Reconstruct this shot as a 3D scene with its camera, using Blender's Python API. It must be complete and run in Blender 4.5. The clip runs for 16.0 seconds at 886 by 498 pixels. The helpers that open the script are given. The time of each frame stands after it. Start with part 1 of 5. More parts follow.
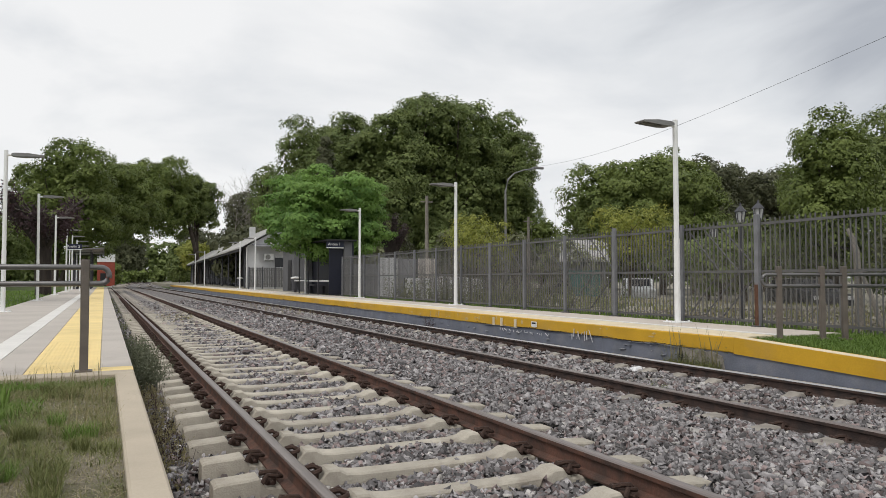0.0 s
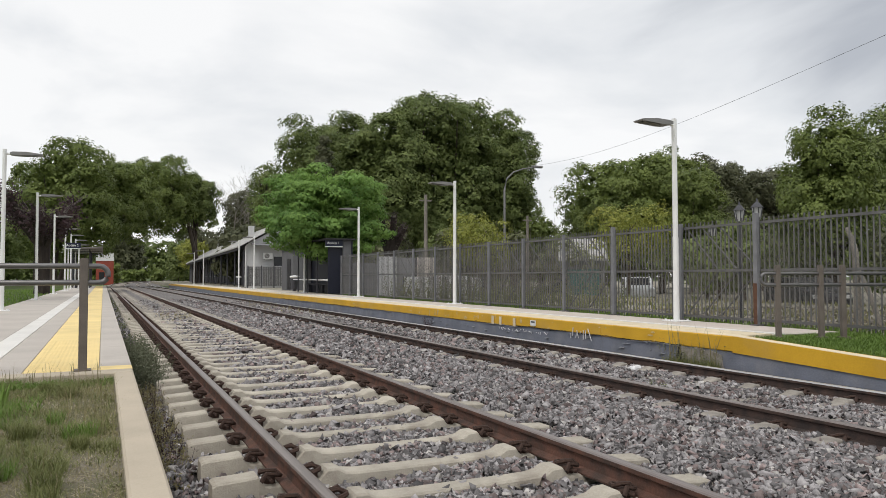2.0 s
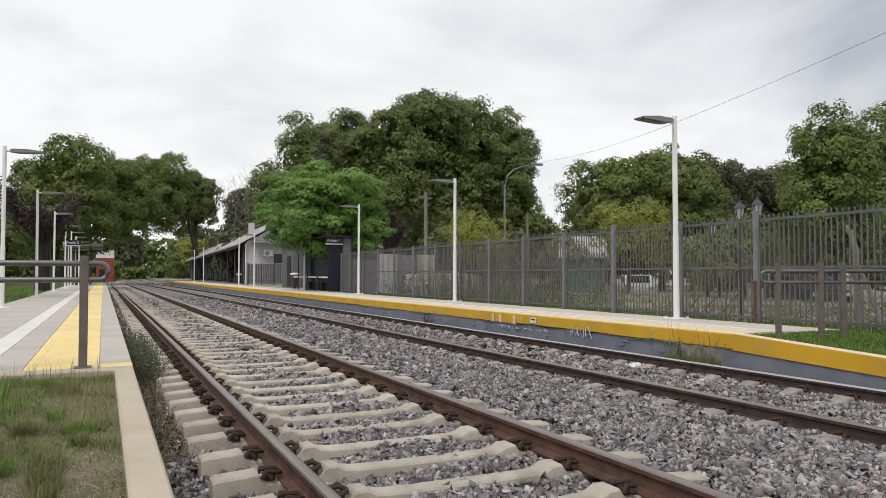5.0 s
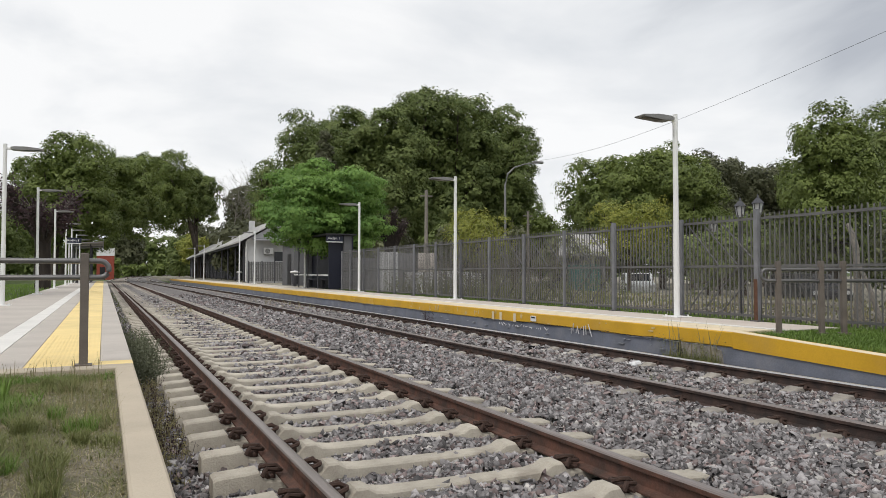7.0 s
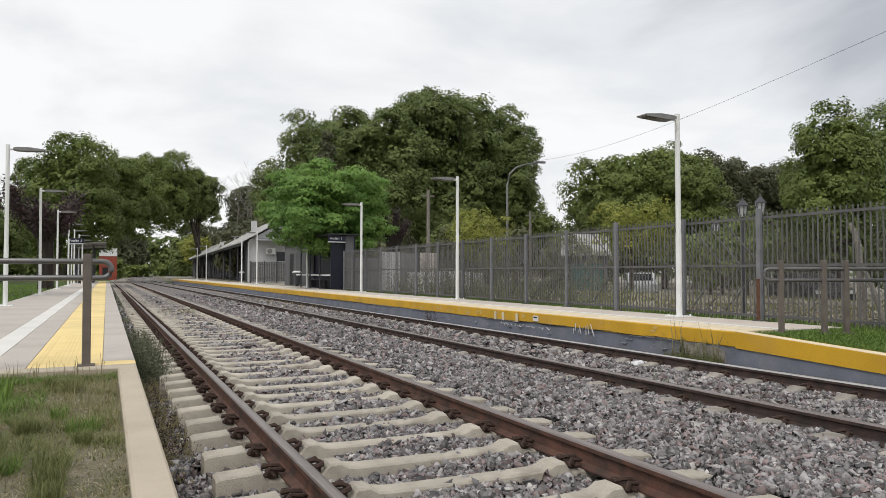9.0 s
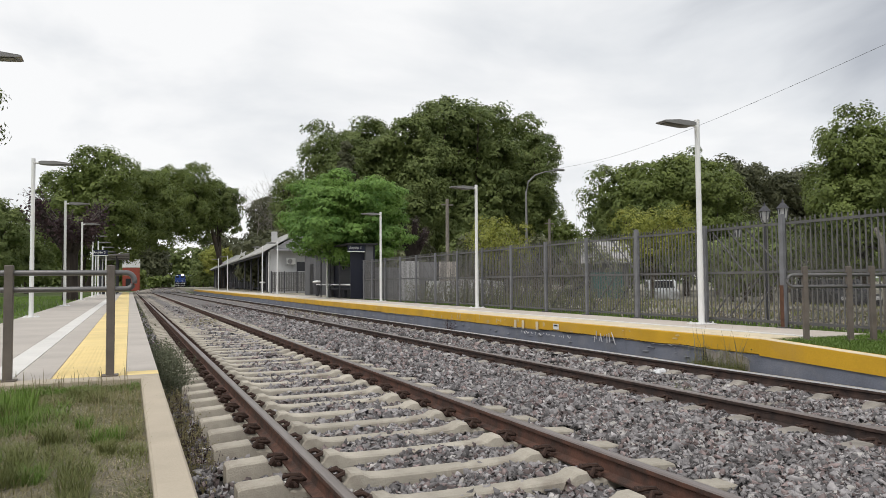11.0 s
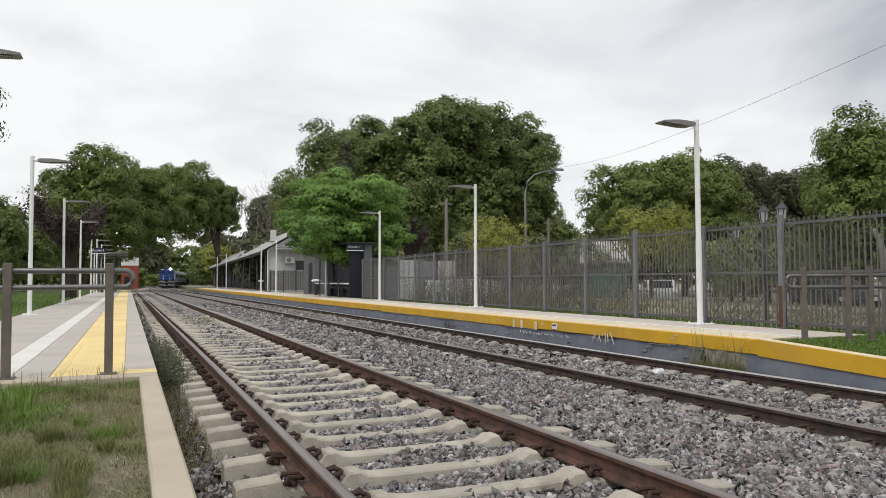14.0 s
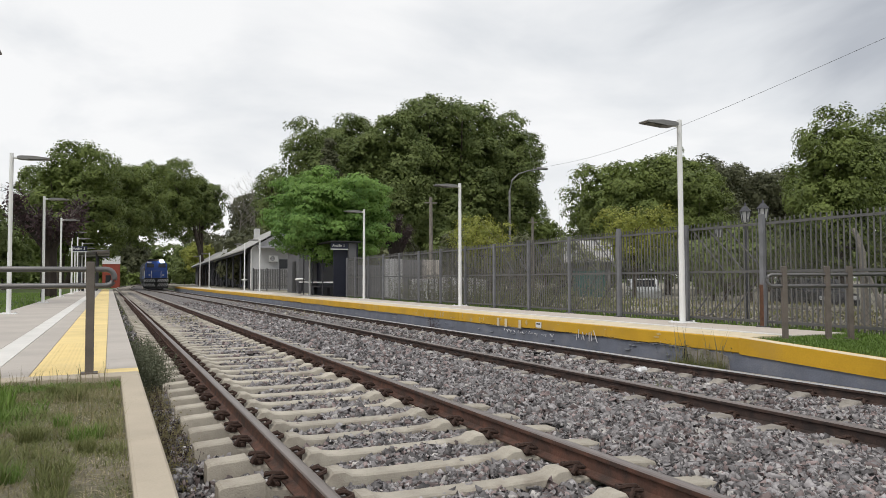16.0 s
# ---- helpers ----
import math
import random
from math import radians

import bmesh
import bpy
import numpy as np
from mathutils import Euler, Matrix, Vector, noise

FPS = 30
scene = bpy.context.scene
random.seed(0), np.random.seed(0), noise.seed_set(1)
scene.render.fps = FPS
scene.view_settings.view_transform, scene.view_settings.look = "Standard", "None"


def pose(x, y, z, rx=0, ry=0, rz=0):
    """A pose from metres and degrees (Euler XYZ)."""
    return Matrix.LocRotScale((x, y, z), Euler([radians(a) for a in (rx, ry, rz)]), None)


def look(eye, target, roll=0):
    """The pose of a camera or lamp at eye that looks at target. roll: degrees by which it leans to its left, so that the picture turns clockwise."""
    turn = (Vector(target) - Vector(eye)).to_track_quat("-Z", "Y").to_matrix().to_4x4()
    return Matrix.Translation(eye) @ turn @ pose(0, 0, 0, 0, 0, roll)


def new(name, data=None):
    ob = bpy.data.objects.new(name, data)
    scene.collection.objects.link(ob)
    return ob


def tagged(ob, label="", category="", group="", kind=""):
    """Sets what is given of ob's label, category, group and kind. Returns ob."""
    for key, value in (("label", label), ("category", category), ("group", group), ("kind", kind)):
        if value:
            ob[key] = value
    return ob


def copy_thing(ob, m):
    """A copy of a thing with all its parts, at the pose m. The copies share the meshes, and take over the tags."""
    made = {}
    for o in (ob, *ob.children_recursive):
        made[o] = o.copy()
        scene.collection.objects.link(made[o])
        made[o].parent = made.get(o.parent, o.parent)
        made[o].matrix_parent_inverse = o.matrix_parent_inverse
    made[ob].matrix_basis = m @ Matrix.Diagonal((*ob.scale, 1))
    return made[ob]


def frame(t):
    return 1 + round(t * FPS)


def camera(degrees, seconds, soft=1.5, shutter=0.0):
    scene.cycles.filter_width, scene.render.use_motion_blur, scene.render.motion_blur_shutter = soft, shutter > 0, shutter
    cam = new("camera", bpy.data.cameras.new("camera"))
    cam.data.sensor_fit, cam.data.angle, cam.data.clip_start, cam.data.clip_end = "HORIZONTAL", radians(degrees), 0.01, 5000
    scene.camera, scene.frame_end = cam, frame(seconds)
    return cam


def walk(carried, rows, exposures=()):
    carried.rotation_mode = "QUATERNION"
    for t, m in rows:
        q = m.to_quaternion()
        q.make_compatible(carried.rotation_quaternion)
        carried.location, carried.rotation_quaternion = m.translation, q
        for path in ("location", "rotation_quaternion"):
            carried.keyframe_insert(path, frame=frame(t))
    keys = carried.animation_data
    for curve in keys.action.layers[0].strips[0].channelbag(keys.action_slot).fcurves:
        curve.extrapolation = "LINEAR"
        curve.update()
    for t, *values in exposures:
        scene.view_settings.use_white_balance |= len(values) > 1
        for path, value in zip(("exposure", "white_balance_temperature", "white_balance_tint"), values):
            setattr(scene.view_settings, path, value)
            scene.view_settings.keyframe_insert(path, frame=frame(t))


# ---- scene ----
cam = camera(62.7, 16.0, soft=0.7)
CAM_H = 1.096
# time, yaw, pitch, roll
PATH = [
    (0, -24.94, 2.30, 0.07), (0.5, -24.94, 2.15, 0.04), (1, -25.09, 2.11, 0.07), (1.5, -25.06, 2.23, 0.06),
    (2, -25.02, 2.21, 0.08), (2.5, -24.93, 1.92, -0.08), (3, -24.97, 1.77, -0.07), (3.5, -25.02, 1.66, -0.13),
    (4, -25.01, 2.09, 0.07), (5.2, -25.01, 1.98, 0.03), (6.5, -25.01, 1.82, 0.00), (7, -24.98, 1.85, -0.01),
    (7.5, -24.98, 1.78, -0.02), (8, -25.00, 1.79, -0.04), (9.2, -24.75, 1.85, 0.10), (10.5, -24.01, 2.02, 0.39),
    (11, -23.28, 2.54, 0.48), (11.5, -22.60, 2.36, 0.54), (12, -22.60, 2.43, 0.55), (12.5, -22.85, 2.40, 0.41),
    (13, -22.97, 2.37, 0.33), (13.5, -23.05, 2.31, 0.29), (14, -23.37, 2.48, 0.27), (14.5, -23.45, 2.36, 0.18),
    (15, -23.76, 2.33, 0.21), (15.5, -24.43, 2.37, 0.19), (16, -24.60, 2.38, 0.24)]
walk(cam, [(t, pose(0, 0, CAM_H, 90 + p, r, y)) for t, y, p, r in PATH],
     exposures=[(0, -0.05), (1.0, 0.02), (4, 0.04), (11, 0.04), (14, 0.03), (16, 0.02)])

# ---- world and sun: a bright overcast sky ----
SUN_EL, SUN_ROT = 55, 250


def make_world():
    w = bpy.data.worlds.new("overcast")
    w.use_nodes = True
    scene.world = w
    nt = w.node_tree
    nt.nodes.clear()
    N = nt.nodes.new
    out, bg = N("ShaderNodeOutputWorld"), N("ShaderNodeBackground")
    sky = N("ShaderNodeTexSky")
    sky.sky_type, sky.sun_disc = "NISHITA", False
    sky.sun_elevation, sky.sun_rotation = radians(SUN_EL), radians(SUN_ROT)
    co, mp = N("ShaderNodeTexCoord"), N("ShaderNodeMapping")
    mp.inputs["Scale"].default_value = (1.0, 1.0, 2.7)
    mp.inputs["Location"].default_value = (0.35, 0.2, 0.15)
    n1, n2 = N("ShaderNodeTexNoise"), N("ShaderNodeTexNoise")
    n1.inputs["Scale"].default_value, n1.inputs["Detail"].default_value, n1.inputs["Roughness"].default_value = 2.2, 6, 0.5
    n1.inputs["Distortion"].default_value = 0.35
    n2.inputs["Scale"].default_value, n2.inputs["Detail"].default_value = 0.9, 3
    mix = N("ShaderNodeMix")
    mix.data_type, mix.inputs["Factor"].default_value = "FLOAT", 0.4
    ramp = N("ShaderNodeValToRGB")
    e = ramp.color_ramp.elements
    e[0].position, e[0].color = 0.35, (0.50, 0.525, 0.57, 1)
    e[1].position, e[1].color = 0.55, (1.0, 1.0, 1.0, 1)
    m = ramp.color_ramp.elements.new(0.45)
    m.color = (0.80, 0.82, 0.845, 1)
    sc, cm = N("ShaderNodeMix"), N("ShaderNodeMix")
    sc.data_type = cm.data_type = "RGBA"
    sc.blend_type = "MULTIPLY"
    sc.inputs[0].default_value = 1.0
    sc.inputs[7].default_value = (0.1, 0.1, 0.1, 1)
    cm.inputs[0].default_value = 0.93
    L = nt.links.new
    L(co.outputs["Generated"], mp.inputs[0])
    L(mp.outputs[0], n1.inputs["Vector"])
    L(mp.outputs[0], n2.inputs["Vector"])
    L(n1.outputs[0], mix.inputs[2])
    L(n2.outputs[0], mix.inputs[3])
    L(mix.outputs[0], ramp.inputs[0])
    L(sky.outputs[0], sc.inputs[6])
    L(sc.outputs[2], cm.inputs[6])
    L(ramp.outputs[0], cm.inputs[7])
    L(cm.outputs[2], bg.inputs[0])
    bg.inputs[1].default_value = 0.98
    L(bg.outputs[0], out.inputs[0])


make_world()
sun = new("sun", bpy.data.lights.new("sun", "SUN"))
sun.data.energy, sun.data.angle, sun.data.color = 1.5, radians(25), (1, 0.97, 0.92)
sun.matrix_world = look((0, 0, 60), (0 + 22, 0 + 18, 20))


# ---- materials ----
def mat(name, col, rough=0.7, metal=0.0, var=0.25, scale=6.0, bump=0.0, bscale=60.0, col2=None, stain=0.0, stain_col=(0.1, 0.09, 0.08),
        stain_scale=1.5, island=0.0, objr=0.0, spec=0.4, stretch=(1, 1, 1)):
    """A surface with variation at two scales: broad tone, fine grain with relief, and stains with soft edges."""
    m = bpy.data.materials.new(name)
    m.use_nodes = True
    nt = m.node_tree
    N, L = nt.nodes.new, nt.links.new
    b = nt.nodes["Principled BSDF"]
    b.inputs["Roughness"].default_value, b.inputs["Metallic"].default_value = rough, metal
    b.inputs["Specular IOR Level"].default_value = spec
    co, mp = N("ShaderNodeTexCoord"), N("ShaderNodeMapping")
    mp.inputs["Scale"].default_value = stretch
    L(co.outputs["Object"], mp.inputs[0])
    n1, n2 = N("ShaderNodeTexNoise"), N("ShaderNodeTexNoise")
    n1.inputs["Scale"].default_value, n1.inputs["Detail"].default_value = scale, 5
    n2.inputs["Scale"].default_value, n2.inputs["Detail"].default_value = bscale, 4
    L(mp.outputs[0], n1.inputs["Vector"])
    L(mp.outputs[0], n2.inputs["Vector"])
    c2 = col2 if col2 else tuple(c * (1 - var) for c in col)
    r1 = N("ShaderNodeValToRGB")
    r1.color_ramp.elements[0].position, r1.color_ramp.elements[1].position = 0.35, 0.65
    r1.color_ramp.elements[0].color, r1.color_ramp.elements[1].color = (*c2, 1), (*col, 1)
    L(n1.outputs[0], r1.inputs[0])
    last = r1.outputs[0]

    def grade(last, src, lo, hi):
        mr, mx = N("ShaderNodeMapRange"), N("ShaderNodeMix")
        mr.inputs[1].default_value, mr.inputs[2].default_value = 0.25 if src is n2.outputs[0] else 0.0, 0.75 if src is n2.outputs[0] else 1.0
        mr.inputs[3].default_value, mr.inputs[4].default_value = lo, hi
        L(src, mr.inputs[0])
        mx.data_type, mx.blend_type = "RGBA", "MULTIPLY"
        mx.inputs[0].default_value = 1.0
        L(last, mx.inputs[6])
        L(mr.outputs[0], mx.inputs[7])
        return mx.outputs[2]

    last = grade(last, n2.outputs[0], 1 - var * 0.8, 1 + var * 0.5)
    if island:
        g = N("ShaderNodeNewGeometry")
        last = grade(last, g.outputs["Random Per Island"], 1 - island, 1 + island)
    if objr:
        o = N("ShaderNodeObjectInfo")
        last = grade(last, o.outputs["Random"], 1 - objr, 1 + objr)
    if stain:
        n3, r3, mx = N("ShaderNodeTexNoise"), N("ShaderNodeValToRGB"), N("ShaderNodeMix")
        n3.inputs["Scale"].default_value, n3.inputs["Detail"].default_value, n3.inputs["Roughness"].default_value = stain_scale, 8, 0.65
        L(mp.outputs[0], n3.inputs["Vector"])
        r3.color_ramp.elements[0].position, r3.color_ramp.elements[1].position = 0.5, 0.72
        r3.color_ramp.elements[0].color, r3.color_ramp.elements[1].color = (0, 0, 0, 1), (stain, stain, stain, 1)
        L(n3.outputs[0], r3.inputs[0])
        mx.data_type = "RGBA"
        L(r3.outputs[0], mx.inputs[0])
        L(last, mx.inputs[6])
        mx.inputs[7].default_value = (*stain_col, 1)
        last = mx.outputs[2]
    L(last, b.inputs["Base Color"])
    if bump:
        bp = N("ShaderNodeBump")
        bp.inputs["Strength"].default_value, bp.inputs["Distance"].default_value = bump, 0.01
        L(n2.outputs[0], bp.inputs["Height"])
        L(bp.outputs[0], b.inputs["Normal"])
    return m


def leaf_mat(name, col, col2, rough=0.55):
    """Leaves: each of its own tone, some light through them."""
    m = bpy.data.materials.new(name)
    m.use_nodes = True
    nt = m.node_tree
    N, L = nt.nodes.new, nt.links.new
    b = nt.nodes["Principled BSDF"]
    b.inputs["Roughness"].default_value = rough
    b.inputs["Specular IOR Level"].default_value = 0.25
    g, co, n = N("ShaderNodeNewGeometry"), N("ShaderNodeTexCoord"), N("ShaderNodeTexNoise")
    n.inputs["Scale"].default_value, n.inputs["Detail"].default_value = 0.6, 4
    L(co.outputs["Object"], n.inputs["Vector"])
    ad = N("ShaderNodeMath")
    ad.operation = "MULTIPLY_ADD"
    ad.inputs[1].default_value = 0.24
    L(g.outputs["Random Per Island"], ad.inputs[0])
    sb = N("ShaderNodeMath")
    sb.operation, sb.inputs[1].default_value = "SUBTRACT", 0.10
    L(n.outputs[0], sb.inputs[0])
    L(sb.outputs[0], ad.inputs[2])
    r = N("ShaderNodeValToRGB")
    r.color_ramp.elements[0].position, r.color_ramp.elements[1].position = 0.15, 0.85
    r.color_ramp.elements[0].color, r.color_ramp.elements[1].color = (*col2, 1), (*col, 1)
    L(ad.outputs[0], r.inputs[0])
    L(r.outputs[0], b.inputs["Base Color"])
    t, mx = N("ShaderNodeBsdfTranslucent"), N("ShaderNodeMixShader")
    L(r.outputs[0], t.inputs[0])
    mx.inputs[0].default_value = 0.24
    L(b.outputs[0], mx.inputs[1])
    L(t.outputs[0], mx.inputs[2])
    L(mx.outputs[0], nt.nodes["Material Output"].inputs[0])
    return m


def glow(name, col, strength):
    m = bpy.data.materials.new(name)
    m.use_nodes = True
    b = m.node_tree.nodes["Principled BSDF"]
    b.inputs["Base Color"].default_value = (*col, 1)
    b.inputs["Emission Color"].default_value, b.inputs["Emission Strength"].default_value = (*col, 1), strength
    return m


def glass(name, tint=(0.75, 0.8, 0.85), rough=0.05):
    m = bpy.data.materials.new(name)
    m.use_nodes = True
    b = m.node_tree.nodes["Principled BSDF"]
    b.inputs["Base Color"].default_value = (*tint, 1)
    b.inputs["Transmission Weight"].default_value, b.inputs["Roughness"].default_value = 0.9, rough
    b.inputs["IOR"].default_value = 1.1
    return m


M = {}
# near-black, not stone colour: paints the shade in the gaps between loose stones
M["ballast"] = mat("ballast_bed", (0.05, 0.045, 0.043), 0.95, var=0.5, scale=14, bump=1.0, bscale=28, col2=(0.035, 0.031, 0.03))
M["stone"] = mat("crushed_stone", (0.31, 0.293, 0.293), 0.85, var=0.3, scale=18, island=0.68, col2=(0.165, 0.155, 0.156), bump=0.35, bscale=120)
M["stone_red"] = mat("crushed_stone_purplish", (0.28, 0.225, 0.215), 0.85, var=0.3, scale=18, island=0.6, col2=(0.15, 0.115, 0.112), bump=0.35, bscale=120)
M["stone_pale"] = mat("crushed_stone_pale", (0.50, 0.475, 0.455), 0.85, var=0.3, scale=18, island=0.3, col2=(0.34, 0.32, 0.30), bump=0.35, bscale=120)
M["sleeper"] = mat("sleeper_concrete", (0.50, 0.455, 0.38), 0.9, var=0.22, scale=5, bump=0.5, bscale=90, objr=0.14, stain=0.6, stain_col=(0.2, 0.165, 0.13), stain_scale=3.5)
M["sleeper_old"] = mat("sleeper_dusty", (0.38, 0.345, 0.30), 0.9, var=0.3, scale=7, bump=0.5, bscale=90, objr=0.2, stain=0.7, stain_col=(0.2, 0.175, 0.16), stain_scale=4.5)
M["rail_side"] = mat("rail_rust", (0.14, 0.066, 0.045), 0.8, var=0.35, scale=8, bump=0.5, bscale=70, col2=(0.062, 0.038, 0.030), stain=0.4, stain_col=(0.05, 0.04, 0.035))
M["rail_dark"] = mat("rail_dark_rust", (0.085, 0.052, 0.042), 0.8, var=0.35, scale=8, bump=0.5, bscale=70, col2=(0.04, 0.03, 0.027))
M["rail_top"] = mat("rail_steel", (0.30, 0.255, 0.235), 0.36, metal=0.8, var=0.2, scale=4, stretch=(6, 0.4, 6))
# brighter steel paints the glint along the second track's right rail head
M["rail_shine"] = mat("rail_glint", (0.62, 0.61, 0.60), 0.3, metal=0.9, var=0.1, scale=4, stretch=(6, 0.4, 6))
M["clip"] = mat("clip_rust", (0.065, 0.036, 0.026), 0.85, var=0.4, scale=40, bump=0.5, bscale=200)
M["concrete"] = mat("platform_concrete", (0.50, 0.455, 0.41), 0.85, var=0.1, scale=1.2, bump=0.25, bscale=140, stain=0.35, stain_col=(0.3, 0.275, 0.25), stain_scale=0.7)
M["concrete_warm"] = mat("platform_concrete_warm", (0.57, 0.505, 0.445), 0.85, var=0.1, scale=1.2, bump=0.25, bscale=140, stain=0.3, stain_col=(0.42, 0.37, 0.32), stain_scale=0.7)
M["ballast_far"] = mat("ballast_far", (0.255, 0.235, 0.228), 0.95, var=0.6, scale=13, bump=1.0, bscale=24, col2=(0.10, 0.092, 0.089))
M["kerb"] = mat("kerb_concrete", (0.50, 0.43, 0.335), 0.85, var=0.12, scale=2.0, bump=0.3, bscale=110, stain=0.35, stain_col=(0.33, 0.28, 0.215), stain_scale=1.4)
M["tactile"] = mat("tactile_yellow", (0.83, 0.645, 0.29), 0.75, var=0.1, scale=2, bump=0.2, bscale=90, objr=0.05, stain=0.3, stain_col=(0.55, 0.43, 0.25))
M["tactile_pale"] = mat("tactile_pale", (0.72, 0.615, 0.44), 0.8, var=0.12, scale=2, bump=0.2, bscale=90, objr=0.05)
M["white_line"] = mat("white_line", (0.72, 0.70, 0.66), 0.75, var=0.08, scale=2, bump=0.15, bscale=90, stain=0.3, stain_col=(0.5, 0.47, 0.43))
M["yellow"] = mat("yellow_paint", (0.67, 0.385, 0.024), 0.6, var=0.15, scale=1.6, bump=0.3, bscale=45, stain=0.6, stain_col=(0.46, 0.29, 0.09), stain_scale=1.1, stretch=(1, 1, 1))
M["grey_wall"] = mat("grey_painted_wall", (0.185, 0.20, 0.245), 0.8, var=0.2, scale=2.2, bump=0.5, bscale=40, stain=0.55, stain_col=(0.3, 0.29, 0.29), stain_scale=1.5)
M["yellow_worn"] = mat("yellow_paint_worn", (0.64, 0.47, 0.22), 0.8, var=0.25, scale=14, bump=0.4, bscale=70)
M["grey_worn"] = mat("grey_paint_worn", (0.30, 0.305, 0.33), 0.85, var=0.25, scale=14, bump=0.4, bscale=70)
M["bare"] = mat("bare_mortar", (0.33, 0.30, 0.265), 0.95, var=0.35, scale=8, bump=0.8, bscale=50)
M["white_paint"] = mat("white_paint", (0.80, 0.80, 0.79), 0.45, var=0.06, scale=3, stain=0.15, stain_col=(0.45, 0.42, 0.38))
M["lamp_grey"] = mat("lamp_grey", (0.24, 0.235, 0.23), 0.5, metal=0.3, var=0.12, scale=5)
M["lens"] = mat("lamp_lens", (0.30, 0.28, 0.25), 0.35, var=0.1)
M["fence"] = mat("fence_grey", (0.145, 0.142, 0.14), 0.55, metal=0.15, var=0.22, scale=5, bump=0.15, bscale=80, objr=0.15)
M["fence_post"] = mat("fence_post_grey", (0.185, 0.188, 0.20), 0.55, metal=0.1, var=0.2, scale=5, bump=0.15, bscale=80, objr=0.12)
M["post"] = mat("railing_brown", (0.17, 0.145, 0.125), 0.6, metal=0.2, var=0.22, scale=7, bump=0.25, bscale=80, stain=0.35, stain_col=(0.11, 0.07, 0.05))
M["tube"] = mat("railing_tube", (0.17, 0.165, 0.165), 0.42, metal=0.45, var=0.18, scale=6, stain=0.25, stain_col=(0.12, 0.08, 0.06))
M["rust"] = mat("rust", (0.13, 0.062, 0.036), 0.85, var=0.4, scale=9, bump=0.4, bscale=70)
M["soil"] = mat("soil", (0.215, 0.19, 0.145), 0.95, var=0.45, scale=2.6, bump=1.0, bscale=60, col2=(0.135, 0.125, 0.075))
M["yard_soil"] = mat("yard_soil", (0.36, 0.33, 0.28), 0.95, var=0.45, scale=1.8, bump=1.0, bscale=30, col2=(0.2, 0.19, 0.13))
M["grass_ground"] = mat("grass_ground", (0.10, 0.13, 0.035), 0.95, var=0.4, scale=0.8, bump=0.8, bscale=20, col2=(0.05, 0.085, 0.018))
M["grass"] = leaf_mat("grass_green", (0.25, 0.26, 0.10), (0.09, 0.11, 0.035))
M["grass_lush"] = leaf_mat("grass_lush", (0.19, 0.29, 0.06), (0.09, 0.15, 0.03))
M["grass_dry"] = leaf_mat("grass_dry", (0.36, 0.31, 0.17), (0.16, 0.15, 0.07))
M["straw"] = leaf_mat("straw", (0.52, 0.45, 0.30), (0.22, 0.19, 0.12))
M["weed"] = leaf_mat("weed_leaf", (0.25, 0.26, 0.14), (0.10, 0.115, 0.055))
M["weed_grey"] = leaf_mat("weed_grey_green", (0.17, 0.18, 0.115), (0.06, 0.068, 0.04))
M["leaf_dark"] = leaf_mat("leaf_plane_tree", (0.23, 0.275, 0.09), (0.06, 0.092, 0.027))
M["leaf_bright"] = leaf_mat("leaf_bright", (0.25, 0.39, 0.09), (0.07, 0.16, 0.035))
M["leaf_mid"] = leaf_mat("leaf_mid", (0.225, 0.275, 0.073), (0.062, 0.092, 0.025))
M["leaf_yellow"] = leaf_mat("leaf_yellow", (0.38, 0.38, 0.08), (0.13, 0.17, 0.04))
M["leaf_pine"] = leaf_mat("leaf_pine", (0.155, 0.16, 0.085), (0.05, 0.058, 0.032))
M["leaf_purple"] = leaf_mat("leaf_purple", (0.085, 0.05, 0.055), (0.03, 0.022, 0.024))
M["bark"] = mat("bark", (0.115, 0.092, 0.075), 0.95, var=0.45, scale=4, bump=1.0, bscale=18, stretch=(1, 1, 0.25))
M["bark_dark"] = mat("bark_dark", (0.045, 0.035, 0.03), 0.95, var=0.45, scale=4, bump=1.0, bscale=18, stretch=(1, 1, 0.25))
M["bark_pale"] = mat("bark_pale", (0.26, 0.235, 0.205), 0.95, var=0.35, scale=5, bump=0.6, bscale=20, stretch=(1, 1, 0.3))
M["wall_white"] = mat("wall_white", (0.57, 0.57, 0.575), 0.85, var=0.08, scale=1.2, bump=0.2, bscale=60, stain=0.25, stain_col=(0.38, 0.36, 0.34))
M["wall_grey"] = mat("wall_grey", (0.22, 0.22, 0.23), 0.85, var=0.12, scale=1.5, bump=0.2, bscale=60)
M["wall_mid"] = mat("wall_mid", (0.13, 0.13, 0.137), 0.85, var=0.15, scale=1.5, bump=0.2, bscale=60)
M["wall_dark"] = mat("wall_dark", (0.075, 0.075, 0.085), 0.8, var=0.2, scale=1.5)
M["roof"] = mat("roof_sheet", (0.60, 0.595, 0.58), 0.6, metal=0.1, var=0.12, scale=1.2, stain=0.3, stain_col=(0.33, 0.31, 0.29))
M["roof_old"] = mat("roof_weathered", (0.46, 0.455, 0.44), 0.7, metal=0.1, var=0.25, scale=1.5, stain=0.5, stain_col=(0.24, 0.225, 0.21), stain_scale=2.5)
M["dark"] = mat("dark_opening", (0.02, 0.02, 0.023), 0.6, var=0.2)
M["blue_panel"] = mat("blue_panel", (0.008, 0.010, 0.022), 0.5, var=0.15)
M["pane"] = glass("shelter_glass", (0.30, 0.34, 0.42), 0.08)
